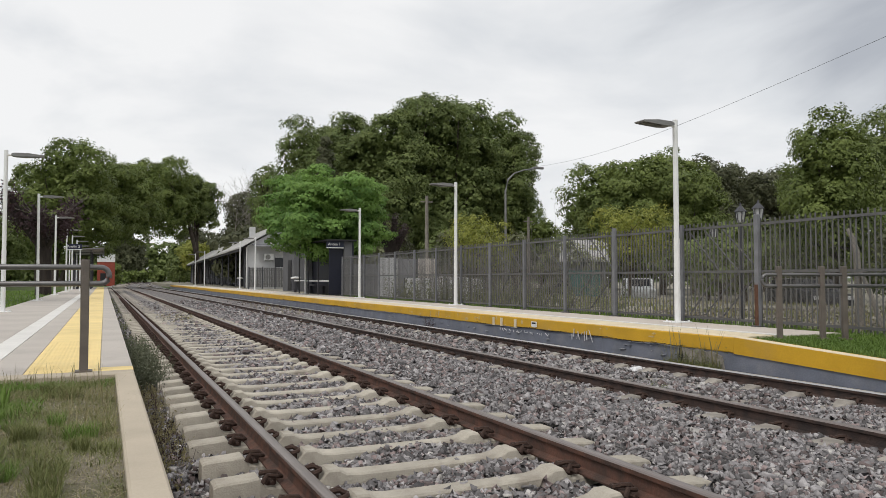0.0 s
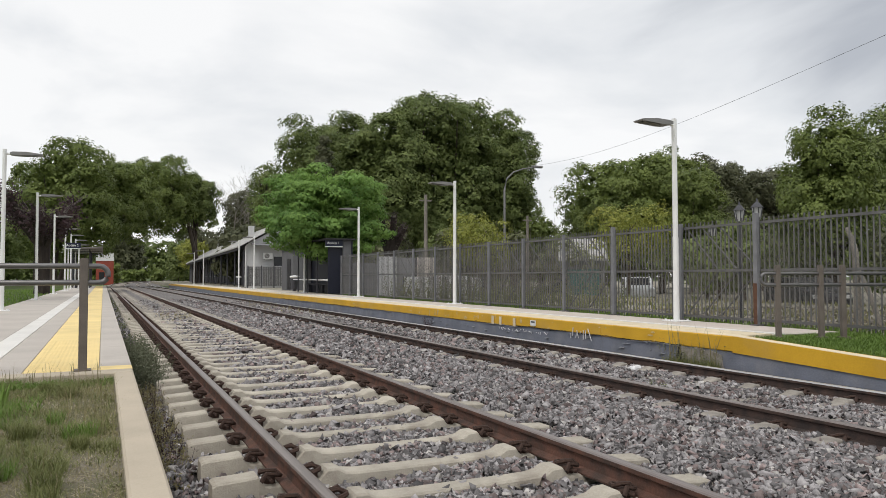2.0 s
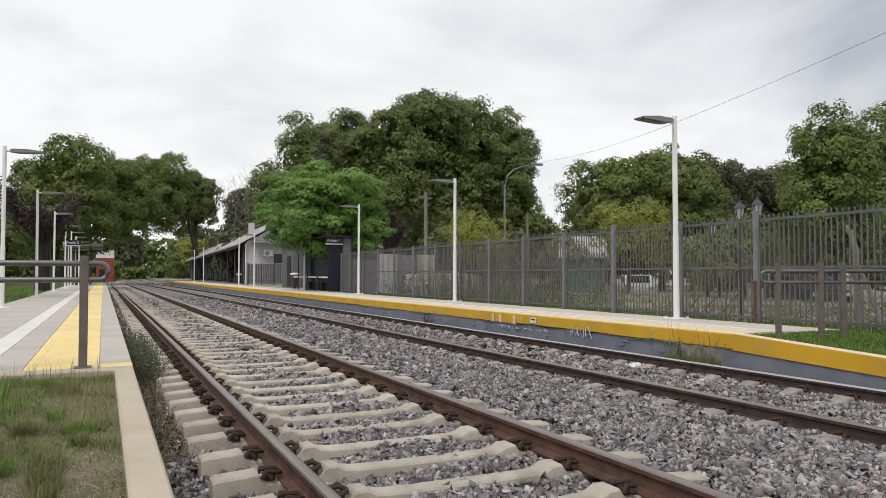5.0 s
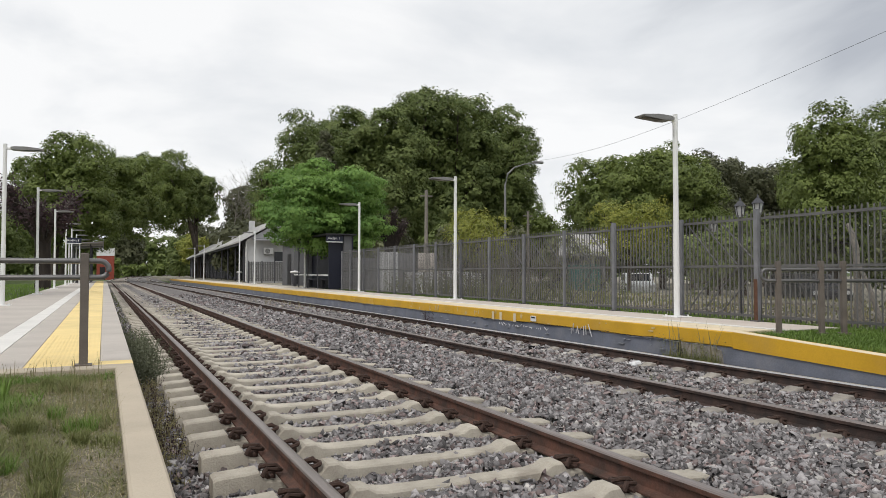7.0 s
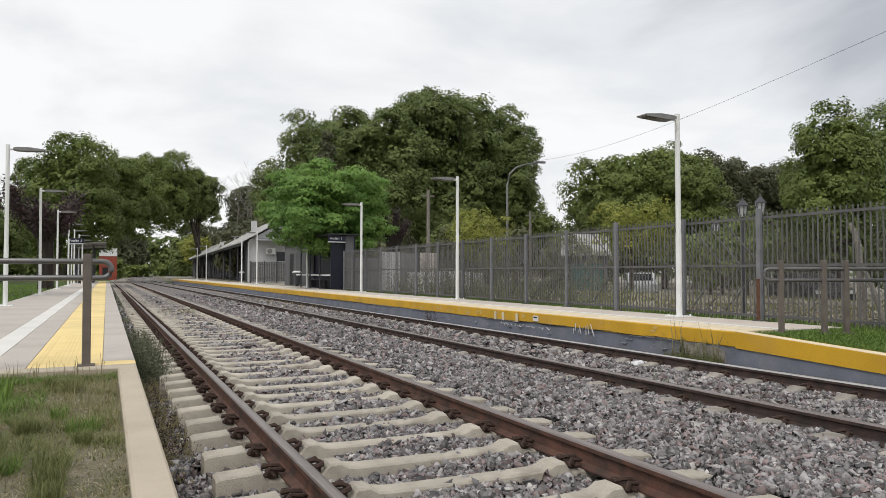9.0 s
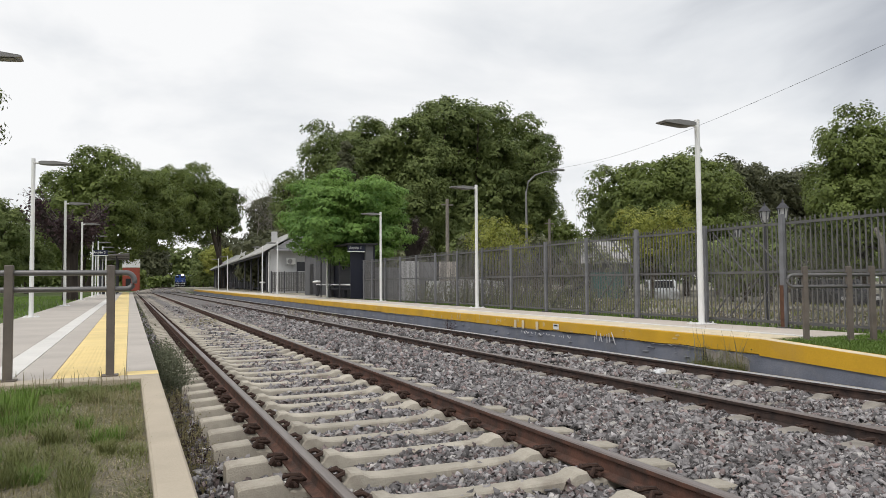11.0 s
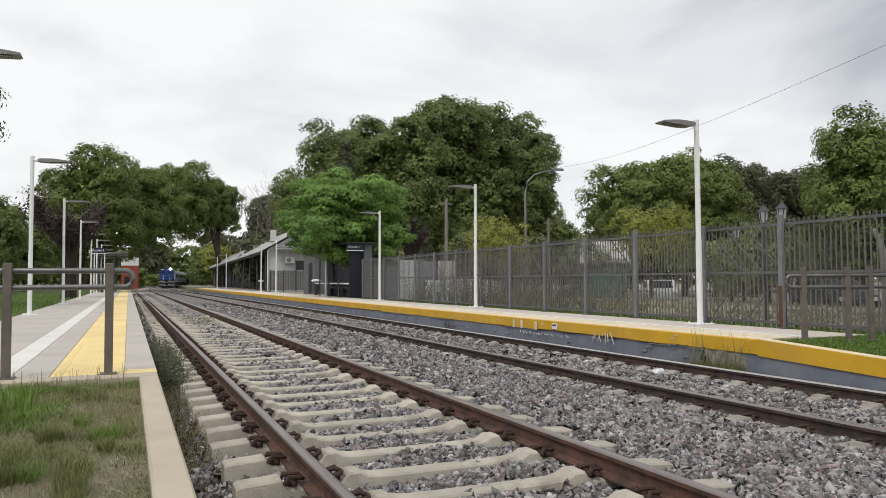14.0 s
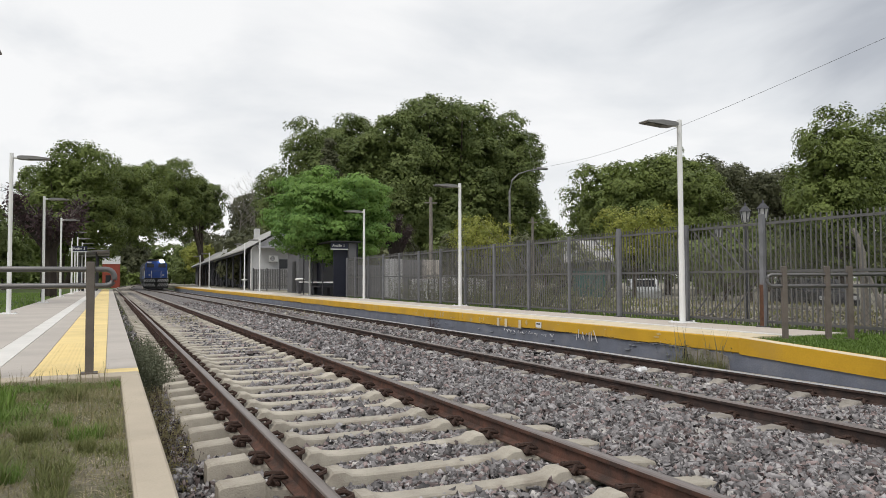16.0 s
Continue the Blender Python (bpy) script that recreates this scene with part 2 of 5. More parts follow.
M["sign"] = mat("sign_blue", (0.02, 0.025, 0.05), 0.5, var=0.1)
M["loco_blue"] = mat("loco_blue", (0.02, 0.066, 0.28), 0.45, var=0.15, scale=1.5, stain=0.2, stain_col=(0.04, 0.05, 0.1))
M["loco_grey"] = mat("loco_grey", (0.14, 0.14, 0.15), 0.6, var=0.2, scale=2)
M["loco_black"] = mat("loco_black", (0.022, 0.021, 0.021), 0.7, var=0.3, scale=3)
M["coach"] = mat("coach_grey", (0.27, 0.28, 0.29), 0.5, metal=0.2, var=0.12, scale=1)
M["glow"] = glow("headlight", (1.0, 0.96, 0.88), 30)
M["window_dark"] = mat("window_dark", (0.03, 0.033, 0.04), 0.15, var=0.1)
M["brick"] = mat("red_wall", (0.33, 0.075, 0.05), 0.85, var=0.2, scale=2)
M["car_white"] = mat("car_white", (0.66, 0.67, 0.68), 0.3, var=0.04)
M["car_black"] = mat("car_black", (0.03, 0.03, 0.035), 0.3, var=0.1)
M["tyre"] = mat("tyre", (0.02, 0.02, 0.02), 0.9, var=0.2)
M["teal"] = mat("teal_sheet", (0.06, 0.14, 0.13), 0.7, var=0.25, scale=2)
M["wire"] = mat("wire", (0.06, 0.06, 0.065), 0.6, var=0.1)
M["pale_glass"] = mat("lantern_glass", (0.50, 0.50, 0.50), 0.3, var=0.1)
M["paper"] = mat("white_litter", (0.75, 0.75, 0.76), 0.6, var=0.08)
M["scrawl"] = mat("scrawl_white", (0.58, 0.58, 0.60), 0.8, var=0.15, scale=10)


# ---- mesh helpers ----
def part(name, bm, material, parent=None, label="", smooth=False):
    """Links a bmesh as one mesh object, under a thing or part."""
    me = bpy.data.meshes.new(name)
    bm.to_mesh(me)
    bm.free()
    for k in (material if isinstance(material, (list, tuple)) else [material]):
        me.materials.append(M[k])
    if smooth:
        me.shade_smooth()
    return link(name, me, parent, label)


def link(name, me, parent=None, label="", m=None):
    ob = new(name, me)
    if parent is not None:
        ob.parent = parent
    if m is not None:
        ob.matrix_basis = m
    if label:
        ob["label"] = label
    return ob


def empty(name, m=None, label="", category="", group="", kind=""):
    ob = new(name)
    ob.empty_display_size = 0.1
    if m is not None:
        ob.matrix_basis = m
    return tagged(ob, label, category, group, kind)


def raw(name, verts, faces, material, parent=None, label="", m=None):
    """A mesh from numpy arrays: verts (n,3), faces (k,3) or (k,4)."""
    verts, faces = np.asarray(verts, np.float32), np.asarray(faces, np.int32)
    me = bpy.data.meshes.new(name)
    n = faces.shape[1]
    me.vertices.add(len(verts))
    me.vertices.foreach_set("co", verts.ravel())
    me.loops.add(faces.size)
    me.loops.foreach_set("vertex_index", faces.ravel())
    me.polygons.add(len(faces))
    me.polygons.foreach_set("loop_start", np.arange(0, faces.size, n, dtype=np.int32))
    me.update(calc_edges=True)
    me.validate()
    for k in (material if isinstance(material, (list, tuple)) else [material]):
        me.materials.append(M[k])
    return link(name, me, parent, label, m)


def box(bm, x0, x1, y0, y1, z0, z1, bevel=0.0, mi=0):
    r = bmesh.ops.create_cube(bm, size=1.0, matrix=Matrix.LocRotScale(((x0 + x1) / 2, (y0 + y1) / 2, (z0 + z1) / 2), None, (abs(x1 - x0), abs(y1 - y0), abs(z1 - z0))))
    fs = {f for v in r["verts"] for f in v.link_faces}
    for f in fs:
        f.material_index = mi
    if bevel:
        es = list({e for v in r["verts"] for e in v.link_edges})
        bmesh.ops.bevel(bm, geom=es, offset=bevel, segments=1, affect="EDGES")
    return bm


def bbox(*a, **k):
    return box(bmesh.new(), *a, **k)


def rod(bm, a, b, r0, r1=None, seg=10):
    """A round bar from a to b."""
    a, b = Vector(a), Vector(b)
    d = b - a
    q = d.to_track_quat("Z", "Y")
    bmesh.ops.create_cone(bm, cap_ends=True, segments=seg, radius1=r0, radius2=r0 if r1 is None else r1, depth=d.length,
                          matrix=Matrix.LocRotScale((a + b) / 2, q, None))
    return bm


def tube(bm, pts, r, seg=10):
    """A bent tube through pts."""
    rings = []
    pts = [Vector(p) for p in pts]
    for i, p in enumerate(pts):
        d = (pts[min(i + 1, len(pts) - 1)] - pts[max(i - 1, 0)]).normalized()
        u = d.cross(Vector((0.13, 0.07, 1) if abs(d.z) < 0.9 else (1, 0.1, 0))).normalized()
        v = d.cross(u)
        rr = r[i] if isinstance(r, (list, tuple)) else r
        rings.append([bm.verts.new(p + (u * math.cos(2 * math.pi * k / seg) + v * math.sin(2 * math.pi * k / seg)) * rr) for k in range(seg)])
    for a, b in zip(rings, rings[1:]):
        for k in range(seg):
            bm.faces.new((a[k], a[(k + 1) % seg], b[(k + 1) % seg], b[k]))
    bm.faces.new(rings[0])
    bm.faces.new(rings[-1][::-1])
    bmesh.ops.recalc_face_normals(bm, faces=bm.faces)
    return bm


def prism(bm, outline, y0, y1, axis="y", mi=0):
    """An outline of (a, z) pairs, drawn out along an axis."""
    def at(p, t):
        return (p[0], t, p[1]) if axis == "y" else (t, p[0], p[1])
    a = [bm.verts.new(at(p, y0)) for p in outline]
    b = [bm.verts.new(at(p, y1)) for p in outline]
    n = len(outline)
    fs = [bm.faces.new(a), bm.faces.new(b[::-1])]
    fs += [bm.faces.new((a[i], b[i], b[(i + 1) % n], a[(i + 1) % n])) for i in range(n)]
    for f in fs:
        f.material_index = mi
    bmesh.ops.recalc_face_normals(bm, faces=bm.faces)
    return bm


# ---- the railway's line: straight, then a long bend out of sight; the two tracks draw closer on the way ----
T1, T2, Z2, GAUGE = 1.935, 6.265, -0.07, 0.885
STEP1, STEP2, FIRST1, FIRST2 = 0.571, 0.585, 4.485, 3.90
LEGS = [(95.0, 0.0), (330.0, 1 / 1000), (600.0, 0.0)]


def line(x, s):
    """Place and heading (degrees) at offset x, s metres along the line."""
    px, py, a, left = 0.0, min(s, 0.0), 0.0, max(s, 0.0)
    for length, c in LEGS:
        d = min(left, length)
        if c:
            px += (math.cos(a) - math.cos(a + d * c)) / c
            py += (math.sin(a + d * c) - math.sin(a)) / c
            a += d * c
        else:
            px, py = px + d * math.sin(a), py + d * math.cos(a)
        left -= d
        if left <= 0:
            break
    px -= (0.3 + 0.7 * min(1.0, max(0.0, (x - 3.0) / 2.2))) * min(1.0, max(s, 0.0) / 100) ** 2
    return px + x * math.cos(a), py - x * math.sin(a), -math.degrees(a)


def stations(a, b):
    out, s = [], a
    while s < b:
        out.append(s)
        s += 6
    return out + [b]


def sweep(name, outline, a, b, material, parent=None, label="", closed=True, mi=None):
    """A profile of (x, z) pairs drawn along the line."""
    bm = bmesh.new()
    rings = []
    for s in stations(a, b):
        rings.append([bm.verts.new((*line(x, s)[:2], z)) for x, z in outline])
    n = len(outline)
    for p, q in zip(rings, rings[1:]):
        for i in range(n if closed else n - 1):
            f = bm.faces.new((p[i], q[i], q[(i + 1) % n], p[(i + 1) % n]))
            if mi:
                f.material_index = mi[i]
    if closed:
        bm.faces.new(rings[0])
        bm.faces.new(rings[-1][::-1])
    bmesh.ops.recalc_face_normals(bm, faces=bm.faces)
    if not closed:
        for f in bm.faces:
            if f.normal.z < 0:
                f.normal_flip()
    return part(name, bm, material, parent, label)


# ---- ground and large structure ----
# height of the crushed stone across the two tracks
BZ = [(0.26, -0.27), (0.5, -0.225), (0.68, -0.2), (0.95, -0.205), (1.3, -0.195), (1.9, -0.15), (2.4, -0.158), (2.75, -0.185), (3.0, -0.155), (3.35, -0.105), (3.9, -0.115),
      (4.6, -0.15), (4.95, -0.175), (5.3, -0.215), (6.2, -0.185), (7.0, -0.215), (7.5, -0.24), (8.0, -0.29)]


def ground():
    bm = bmesh.new()
    bmesh.ops.create_grid(bm, x_segments=24, y_segments=24, size=2500)
    g = part("ground", bm, "grass_ground")
    g.location.z = -0.42
    tagged(g, "flat grassy land reaching to the horizon", "ground", kind="structure")
    for nm, x0, x1, y0, y1, z1, mk, lab in (
            ("ground_west", -260, 0.10, -14, 7.40, 0.19, "soil", "worn lawn with bare soil beside the kerb"),
            ("ground_west_lawn", -260, -2.62, 7.40, 135, 0.19, "grass_ground", "green lawn behind the platform"),
            ("ground_east", 8.2, 260, -14, 7.6, 0.12, "grass_ground", "grassy land at the end of the platform"),
            ("ground_east_yard", 10.22, 22, 7.6, 190, 0.17, "yard_soil", "rough yard behind the platform fence"),
            ("ground_east_gardens", 22, 260, 7.6, 190, -0.38, "yard_soil", "lower ground of the gardens beyond the yard")):
        tagged(part(nm, bbox(x0, x1, y0, y1, -0.5, z1), mk), lab, "ground", kind="structure")
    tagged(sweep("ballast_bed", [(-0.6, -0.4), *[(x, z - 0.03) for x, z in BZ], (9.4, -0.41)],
                 -8, 19, "ballast", closed=False), "bed under the loose stones, coloured dark as the shade in their gaps", "ballast", kind="structure")
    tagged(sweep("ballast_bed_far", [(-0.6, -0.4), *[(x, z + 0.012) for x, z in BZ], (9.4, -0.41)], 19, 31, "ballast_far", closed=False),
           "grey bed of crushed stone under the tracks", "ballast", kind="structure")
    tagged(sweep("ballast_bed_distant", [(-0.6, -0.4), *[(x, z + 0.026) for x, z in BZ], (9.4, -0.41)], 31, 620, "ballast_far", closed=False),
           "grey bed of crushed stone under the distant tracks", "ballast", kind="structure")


ground()

RAIL = [(-0.07, -0.150), (0.07, -0.150), (0.07, -0.138), (0.018, -0.118), (0.012, -0.05), (0.035, -0.038), (0.0365, -0.013), (0.030, -0.004), (0.016, 0.0),
        (-0.016, 0.0), (-0.030, -0.004), (-0.0365, -0.013), (-0.035, -0.038), (-0.012, -0.05), (-0.018, -0.118), (-0.07, -0.138)]


def sleeper_mesh(k):
    """Concrete sleeper, lower and slimmer in the middle, with sloping rail seats."""
    me = bpy.data.meshes.new("sleeper")
    bm = bmesh.new()
    half = [(0.28, 0.024), (0.47, 0.027), (0.55, 0.036), (0.60, 0.064), (0.67, 0.066), (0.715, 0.012), (0.73, 0.004), (1.03, 0.004), (1.05, 0.012),
            (1.09, 0.068), (1.16, 0.062), (1.33, 0.052), (1.352, 0.04)]
    prof = [(-x, z) for x, z in half[::-1]] + half
    rows = []
    for x, z in prof:
        w = 0.085 if abs(x) > 0.5 else 0.076
        rows.append([bm.verts.new(v) for v in ((x, -w - 0.03, -0.2), (x, -w, z - 0.012), (x, -w + 0.012, z), (x, w - 0.012, z), (x, w, z - 0.012), (x, w + 0.03, -0.2))])
    for p, q in zip(rows, rows[1:]):
        for i in range(5):
            bm.faces.new((p[i], q[i], q[i + 1], p[i + 1]))
    bm.faces.new(rows[0])
    bm.faces.new(rows[-1][::-1])
    bmesh.ops.recalc_face_normals(bm, faces=bm.faces)
    bm.to_mesh(me)
    bm.free()
    me.materials.append(M[k])
    return me


def clip_mesh():
    """A bent spring clip with its shoulder, beside a rail's foot."""
    me = bpy.data.meshes.new("rail_clip")
    bm = bmesh.new()
    pts = [(0.02, -0.075, 0.02), (0.075, -0.08, 0.05), (0.125, -0.06, 0.062), (0.135, -0.025, 0.06), (0.10, 0.0, 0.075), (0.045, 0.005, 0.07), (0.02, 0.03, 0.045),
           (0.05, 0.055, 0.055), (0.11, 0.065, 0.07), (0.145, 0.085, 0.03)]
    tube(bm, pts, 0.0145, 6)
    box(bm, 0.05, 0.12, -0.045, 0.03, -0.01, 0.045, 0.008)
    rod(bm, (0.085, -0.1, 0.03), (0.085, 0.1, 0.03), 0.012, seg=5)
    bm.to_mesh(me)
    bm.free()
    me.materials.append(M["clip"])
    return me


SLEEPERS, CLIP = {1: sleeper_mesh("sleeper"), 2: sleeper_mesh("sleeper_old")}, clip_mesh()


def track(name, xc, z, first, step, label, shine, kind):
    SLEEPER = SLEEPERS[kind]
    t = empty(name, pose(0, 0, 0), label, "railway track", "tracks", "structure")
    for side in (-1, 1):
        c = xc + side * GAUGE
        ol = [(c + x, z + zz) for x, zz in RAIL]
        mi = [0] * 6 + [1] * 5 + [0] * 5
        sweep("rail", ol, -6, 620, ["rail_side" if kind == 1 else "rail_dark", shine if side > 0 else "rail_top"], t, mi=mi)
    k, s = 0, first - 18 * step
    far_v, far_f = [], []
    sv = np.array([(x, y, z) for x in (-1.35, 1.35) for y, z in ((-0.11, -0.2), (-0.08, 0.045), (0.08, 0.045), (0.11, -0.2))])
    sf = [(0, 4, 5, 1), (1, 5, 6, 2), (2, 6, 7, 3), (0, 1, 2, 3), (4, 7, 6, 5)]
    while s < 330:
        x, y, h = line(xc, s)
        if k < 154:
            sl = link("sleeper", SLEEPER if s < 27 else SLEEPERS[2], t, m=pose(x + random.uniform(-0.012, 0.012), y, z - 0.152, 0, 0, h + random.uniform(-0.4, 0.4)))
            if s < 48:
                for rx in (-GAUGE, GAUGE):
                    for d in (0, 180):
                        link("rail_clip", CLIP, sl, m=pose(rx + (0.045 if d == 0 else -0.045), 0, 0.005, 0, 0, d))
        else:
            m = np.array(pose(x, y, z - 0.152, 0, 0, h))
            far_v.append(sv @ m[:3, :3].T + m[:3, 3])
            far_f.append(np.array(sf) + len(sv) * (len(far_v) - 1))
        k, s = k + 1, s + step
    tagged(raw("far_sleepers", np.vstack(far_v), np.vstack(far_f), "sleeper_old", t), kind="stuff")
    return t


track("track_1", T1, 0.0, FIRST1, STEP1, "broad railway track with rusty rails on concrete sleepers", "rail_top", 1)
track("track_2", T2, Z2, FIRST2, STEP2, "second railway track with rusty rails beside the yellow platform", "rail_shine", 2)


# ---- west platform with its kerb ----
def west_platform():
    t = empty("platform_west", pose(0, 0, 0), "low concrete platform with yellow tactile strip and white line", "platform", kind="structure")
    Y0, Y1, Z = 7.40, 80.0, 0.25
    part("slab", bbox(-2.62, 0.225, Y0, Y1, -0.45, Z - 0.012), "concrete", t)
    part("edge_kerb", bbox(0.10, 0.26, -6, Y0 - 0.25, -0.5, Z, bevel=0.012), "kerb", t, "long concrete kerb")
    part("end_strip", bbox(-2.62, 0.26, Y0 - 0.246, Y0 + 0.02, -0.5, Z, bevel=0.01), "kerb", t)
    y, k = Y0 + 0.024, 0
    while y < Y1:
        s = 2.0 if y > 30 else 1.2
        e = min(y + s - 0.006, Y1)
        part("edge_slab", bbox(-0.02, 0.26, y + (0.28 if k == 0 else 0), e, Z - 0.2, Z, bevel=0.004), "concrete", t)
        if k == 0:
            part("tactile_tile", bbox(-0.02, 0.26, y, y + 0.274, Z - 0.2, Z + 0.002, bevel=0.004), "tactile", t)
        part("tactile_tile", bbox(-0.64, -0.026, y, e, Z - 0.2, Z + 0.002, bevel=0.004), "tactile", t)
        part("paving_slab", bbox(-0.96, -0.646, y, e, Z - 0.2, Z, bevel=0.004), "concrete", t)
        part("white_slab", bbox(-1.22, -0.966, y, e, Z - 0.2, Z + 0.002, bevel=0.004), "white_line", t)
        part("paving_slab", bbox(-2.6, -1.226, y, e, Z - 0.2, Z, bevel=0.004), "concrete", t)
        y, k = y + s, k + 1
    # raised bars of the tactile strip nearest the ramp
    for i in range(14):
        x = -0.60 + i * 0.04
        part("tactile_bar", bbox(x, x + 0.018, Y0 + 0.08, Y0 + 3.6, Z, Z + 0.0045), "tactile", t)


west_platform()


# ---- east platform ----
def east_platform():
    t = empty("platform_east", pose(0, 0, 0), "long concrete platform with a yellow and grey painted face", "platform", kind="structure")
    Y0, Y1, Z, X = 7.55, 104.0, 0.26, 8.0
    part("slab", bbox(X + 0.06, 10.25, Y0, Y1, -0.45, Z - 0.01), "concrete_warm", t)
    y, k = Y0, 0
    while y < Y1:
        e = min(y + 3.0, Y1)
        d = random.uniform(-0.006, 0.006)
        part("painted_coping", bbox(X + d, X + 0.3, y, e - 0.004, 0.045 + random.uniform(-0.015, 0.015), Z, bevel=0.012), "yellow", t, "yellow painted edge")
        part("grey_base", bbox(X + 0.018, X + 0.2, y, e - 0.003, -0.5, 0.075), "grey_wall", t, "grey painted wall")
        part("pale_slab", bbox(X + 0.03, X + 0.34, y, e - 0.004, Z - 0.1, Z + 0.003), "tactile_pale", t)
        part("tactile_slab", bbox(X + 0.345, X + 0.78, y, e - 0.004, Z - 0.1, Z + 0.006), "tactile_pale", t)
        part("white_slab", bbox(X + 0.9, X + 1.04, y, e - 0.004, Z - 0.1, Z + 0.006), "white_line", t)
        y, k = e, k + 1
    # low wall that runs on beside the grass
    bm = bmesh.new()
    prism(bm, [(7.545, 0.035), (7.545, 0.262), (5.0, 0.13), (-6, 0.05), (-6, -0.2), (5.0, -0.075)], X - 0.015, X + 0.22, "x")
    part("low_wall_top", bm, "yellow", t, "yellow painted low wall")
    bm = bmesh.new()
    prism(bm, [(7.54, 0.262), (7.54, 0.268), (5.0, 0.136), (-6, 0.056), (-6, 0.05), (5.0, 0.13)], X - 0.005, X + 0.16, "x")
    part("low_wall_coping", bm, "tactile_pale", t)
    bm = bmesh.new()
    prism(bm, [(7.545, -0.5), (7.545, 0.05), (5.0, -0.055), (-6, -0.18), (-6, -0.5)], X + 0.006, X + 0.2, "x")
    part("low_wall_base", bm, "grey_wall", t)
    # ragged dark crack between the two paints
    rnd = random.Random(4)
    for y0, y1 in ((8.6, 11.2), (11.6, 13.4), (14.6, 15.3), (24, 27.5), (33, 36)):
        y = y0
        while y < y1:
            dy = rnd.uniform(0.02, 0.07)
            z = 0.052 + 0.012 * math.sin(y * 5) + rnd.uniform(-0.005, 0.006)
            part("crack", bbox(X - 0.0075, X + 0.02, y, y + dy, z, z + rnd.uniform(0.004, 0.010)), "dark", t)
            y += dy
    # spalled stretch above the weeds, bare mortar showing
    bm = bmesh.new()
    edge, y = [(8.6, 0.03)], 8.55
    while y > 7.72:
        edge.append((y, 0.045 - 0.05 * (8.6 - y) + rnd.uniform(-0.03, 0.025)))
        y -= rnd.uniform(0.04, 0.1)
    prism(bm, [(7.7, -0.4), (8.6, -0.4)] + edge, X - 0.004, X + 0.03, "x")
    part("bare_patch", bm, "bare", t, "crumbled mortar patch")
    bm = bmesh.new()
    prism(bm, [(8.55, -0.3), (8.62, -0.3), (8.66, -0.1), (8.61, -0.02), (8.65, 0.06), (8.57, 0.075), (8.56, 0.0), (8.53, -0.12)], X - 0.009, X + 0.03, "x")
    part("crack", bm, "dark", t)

    # flakes where the paint has worn through: ragged, thin pieces on the face
    def flake(y, z, w, h, k, lab):
        bm = bmesh.new()
        n = 11
        pts = [(y + w * math.cos(6.283 * i / n) * rnd.uniform(0.45, 1.1), z + h * math.sin(6.283 * i / n) * rnd.uniform(0.45, 1.1)) for i in range(n)]
        prism(bm, pts, X - 0.0095, X + 0.02, "x")
        part("paint_flake", bm, k, t, lab)

    for i in range(46):
        y = 9 + 38 * rnd.random() ** 1.4
        flake(y, rnd.uniform(0.07, 0.24), rnd.uniform(0.015, 0.10), rnd.uniform(0.004, 0.02), "yellow_worn", "worn pale spot")
    for i in range(14):
        flake(rnd.uniform(13, 19), rnd.uniform(0.1, 0.22), rnd.uniform(0.02, 0.06), rnd.uniform(0.03, 0.08), "yellow_worn", "scraped pale streak")
    for i in range(60):
        y = 8.8 + 40 * rnd.random() ** 1.3
        flake(y, rnd.uniform(-0.12, 0.04), rnd.uniform(0.015, 0.12), rnd.uniform(0.004, 0.016), "grey_worn", "worn pale spot")
    # a seam of bare mortar under the yellow
    for y0, y1 in ((8.7, 9.9), (13.5, 15.0), (18.0, 19.5), (21, 24), (28, 33)):
        y = y0
        while y < y1:
            flake(y, 0.042 + 0.01 * math.sin(y * 5), rnd.uniform(0.06, 0.16), rnd.uniform(0.005, 0.012), "grey_worn", "bare mortar")
            y += rnd.uniform(0.08, 0.2)


east_platform()


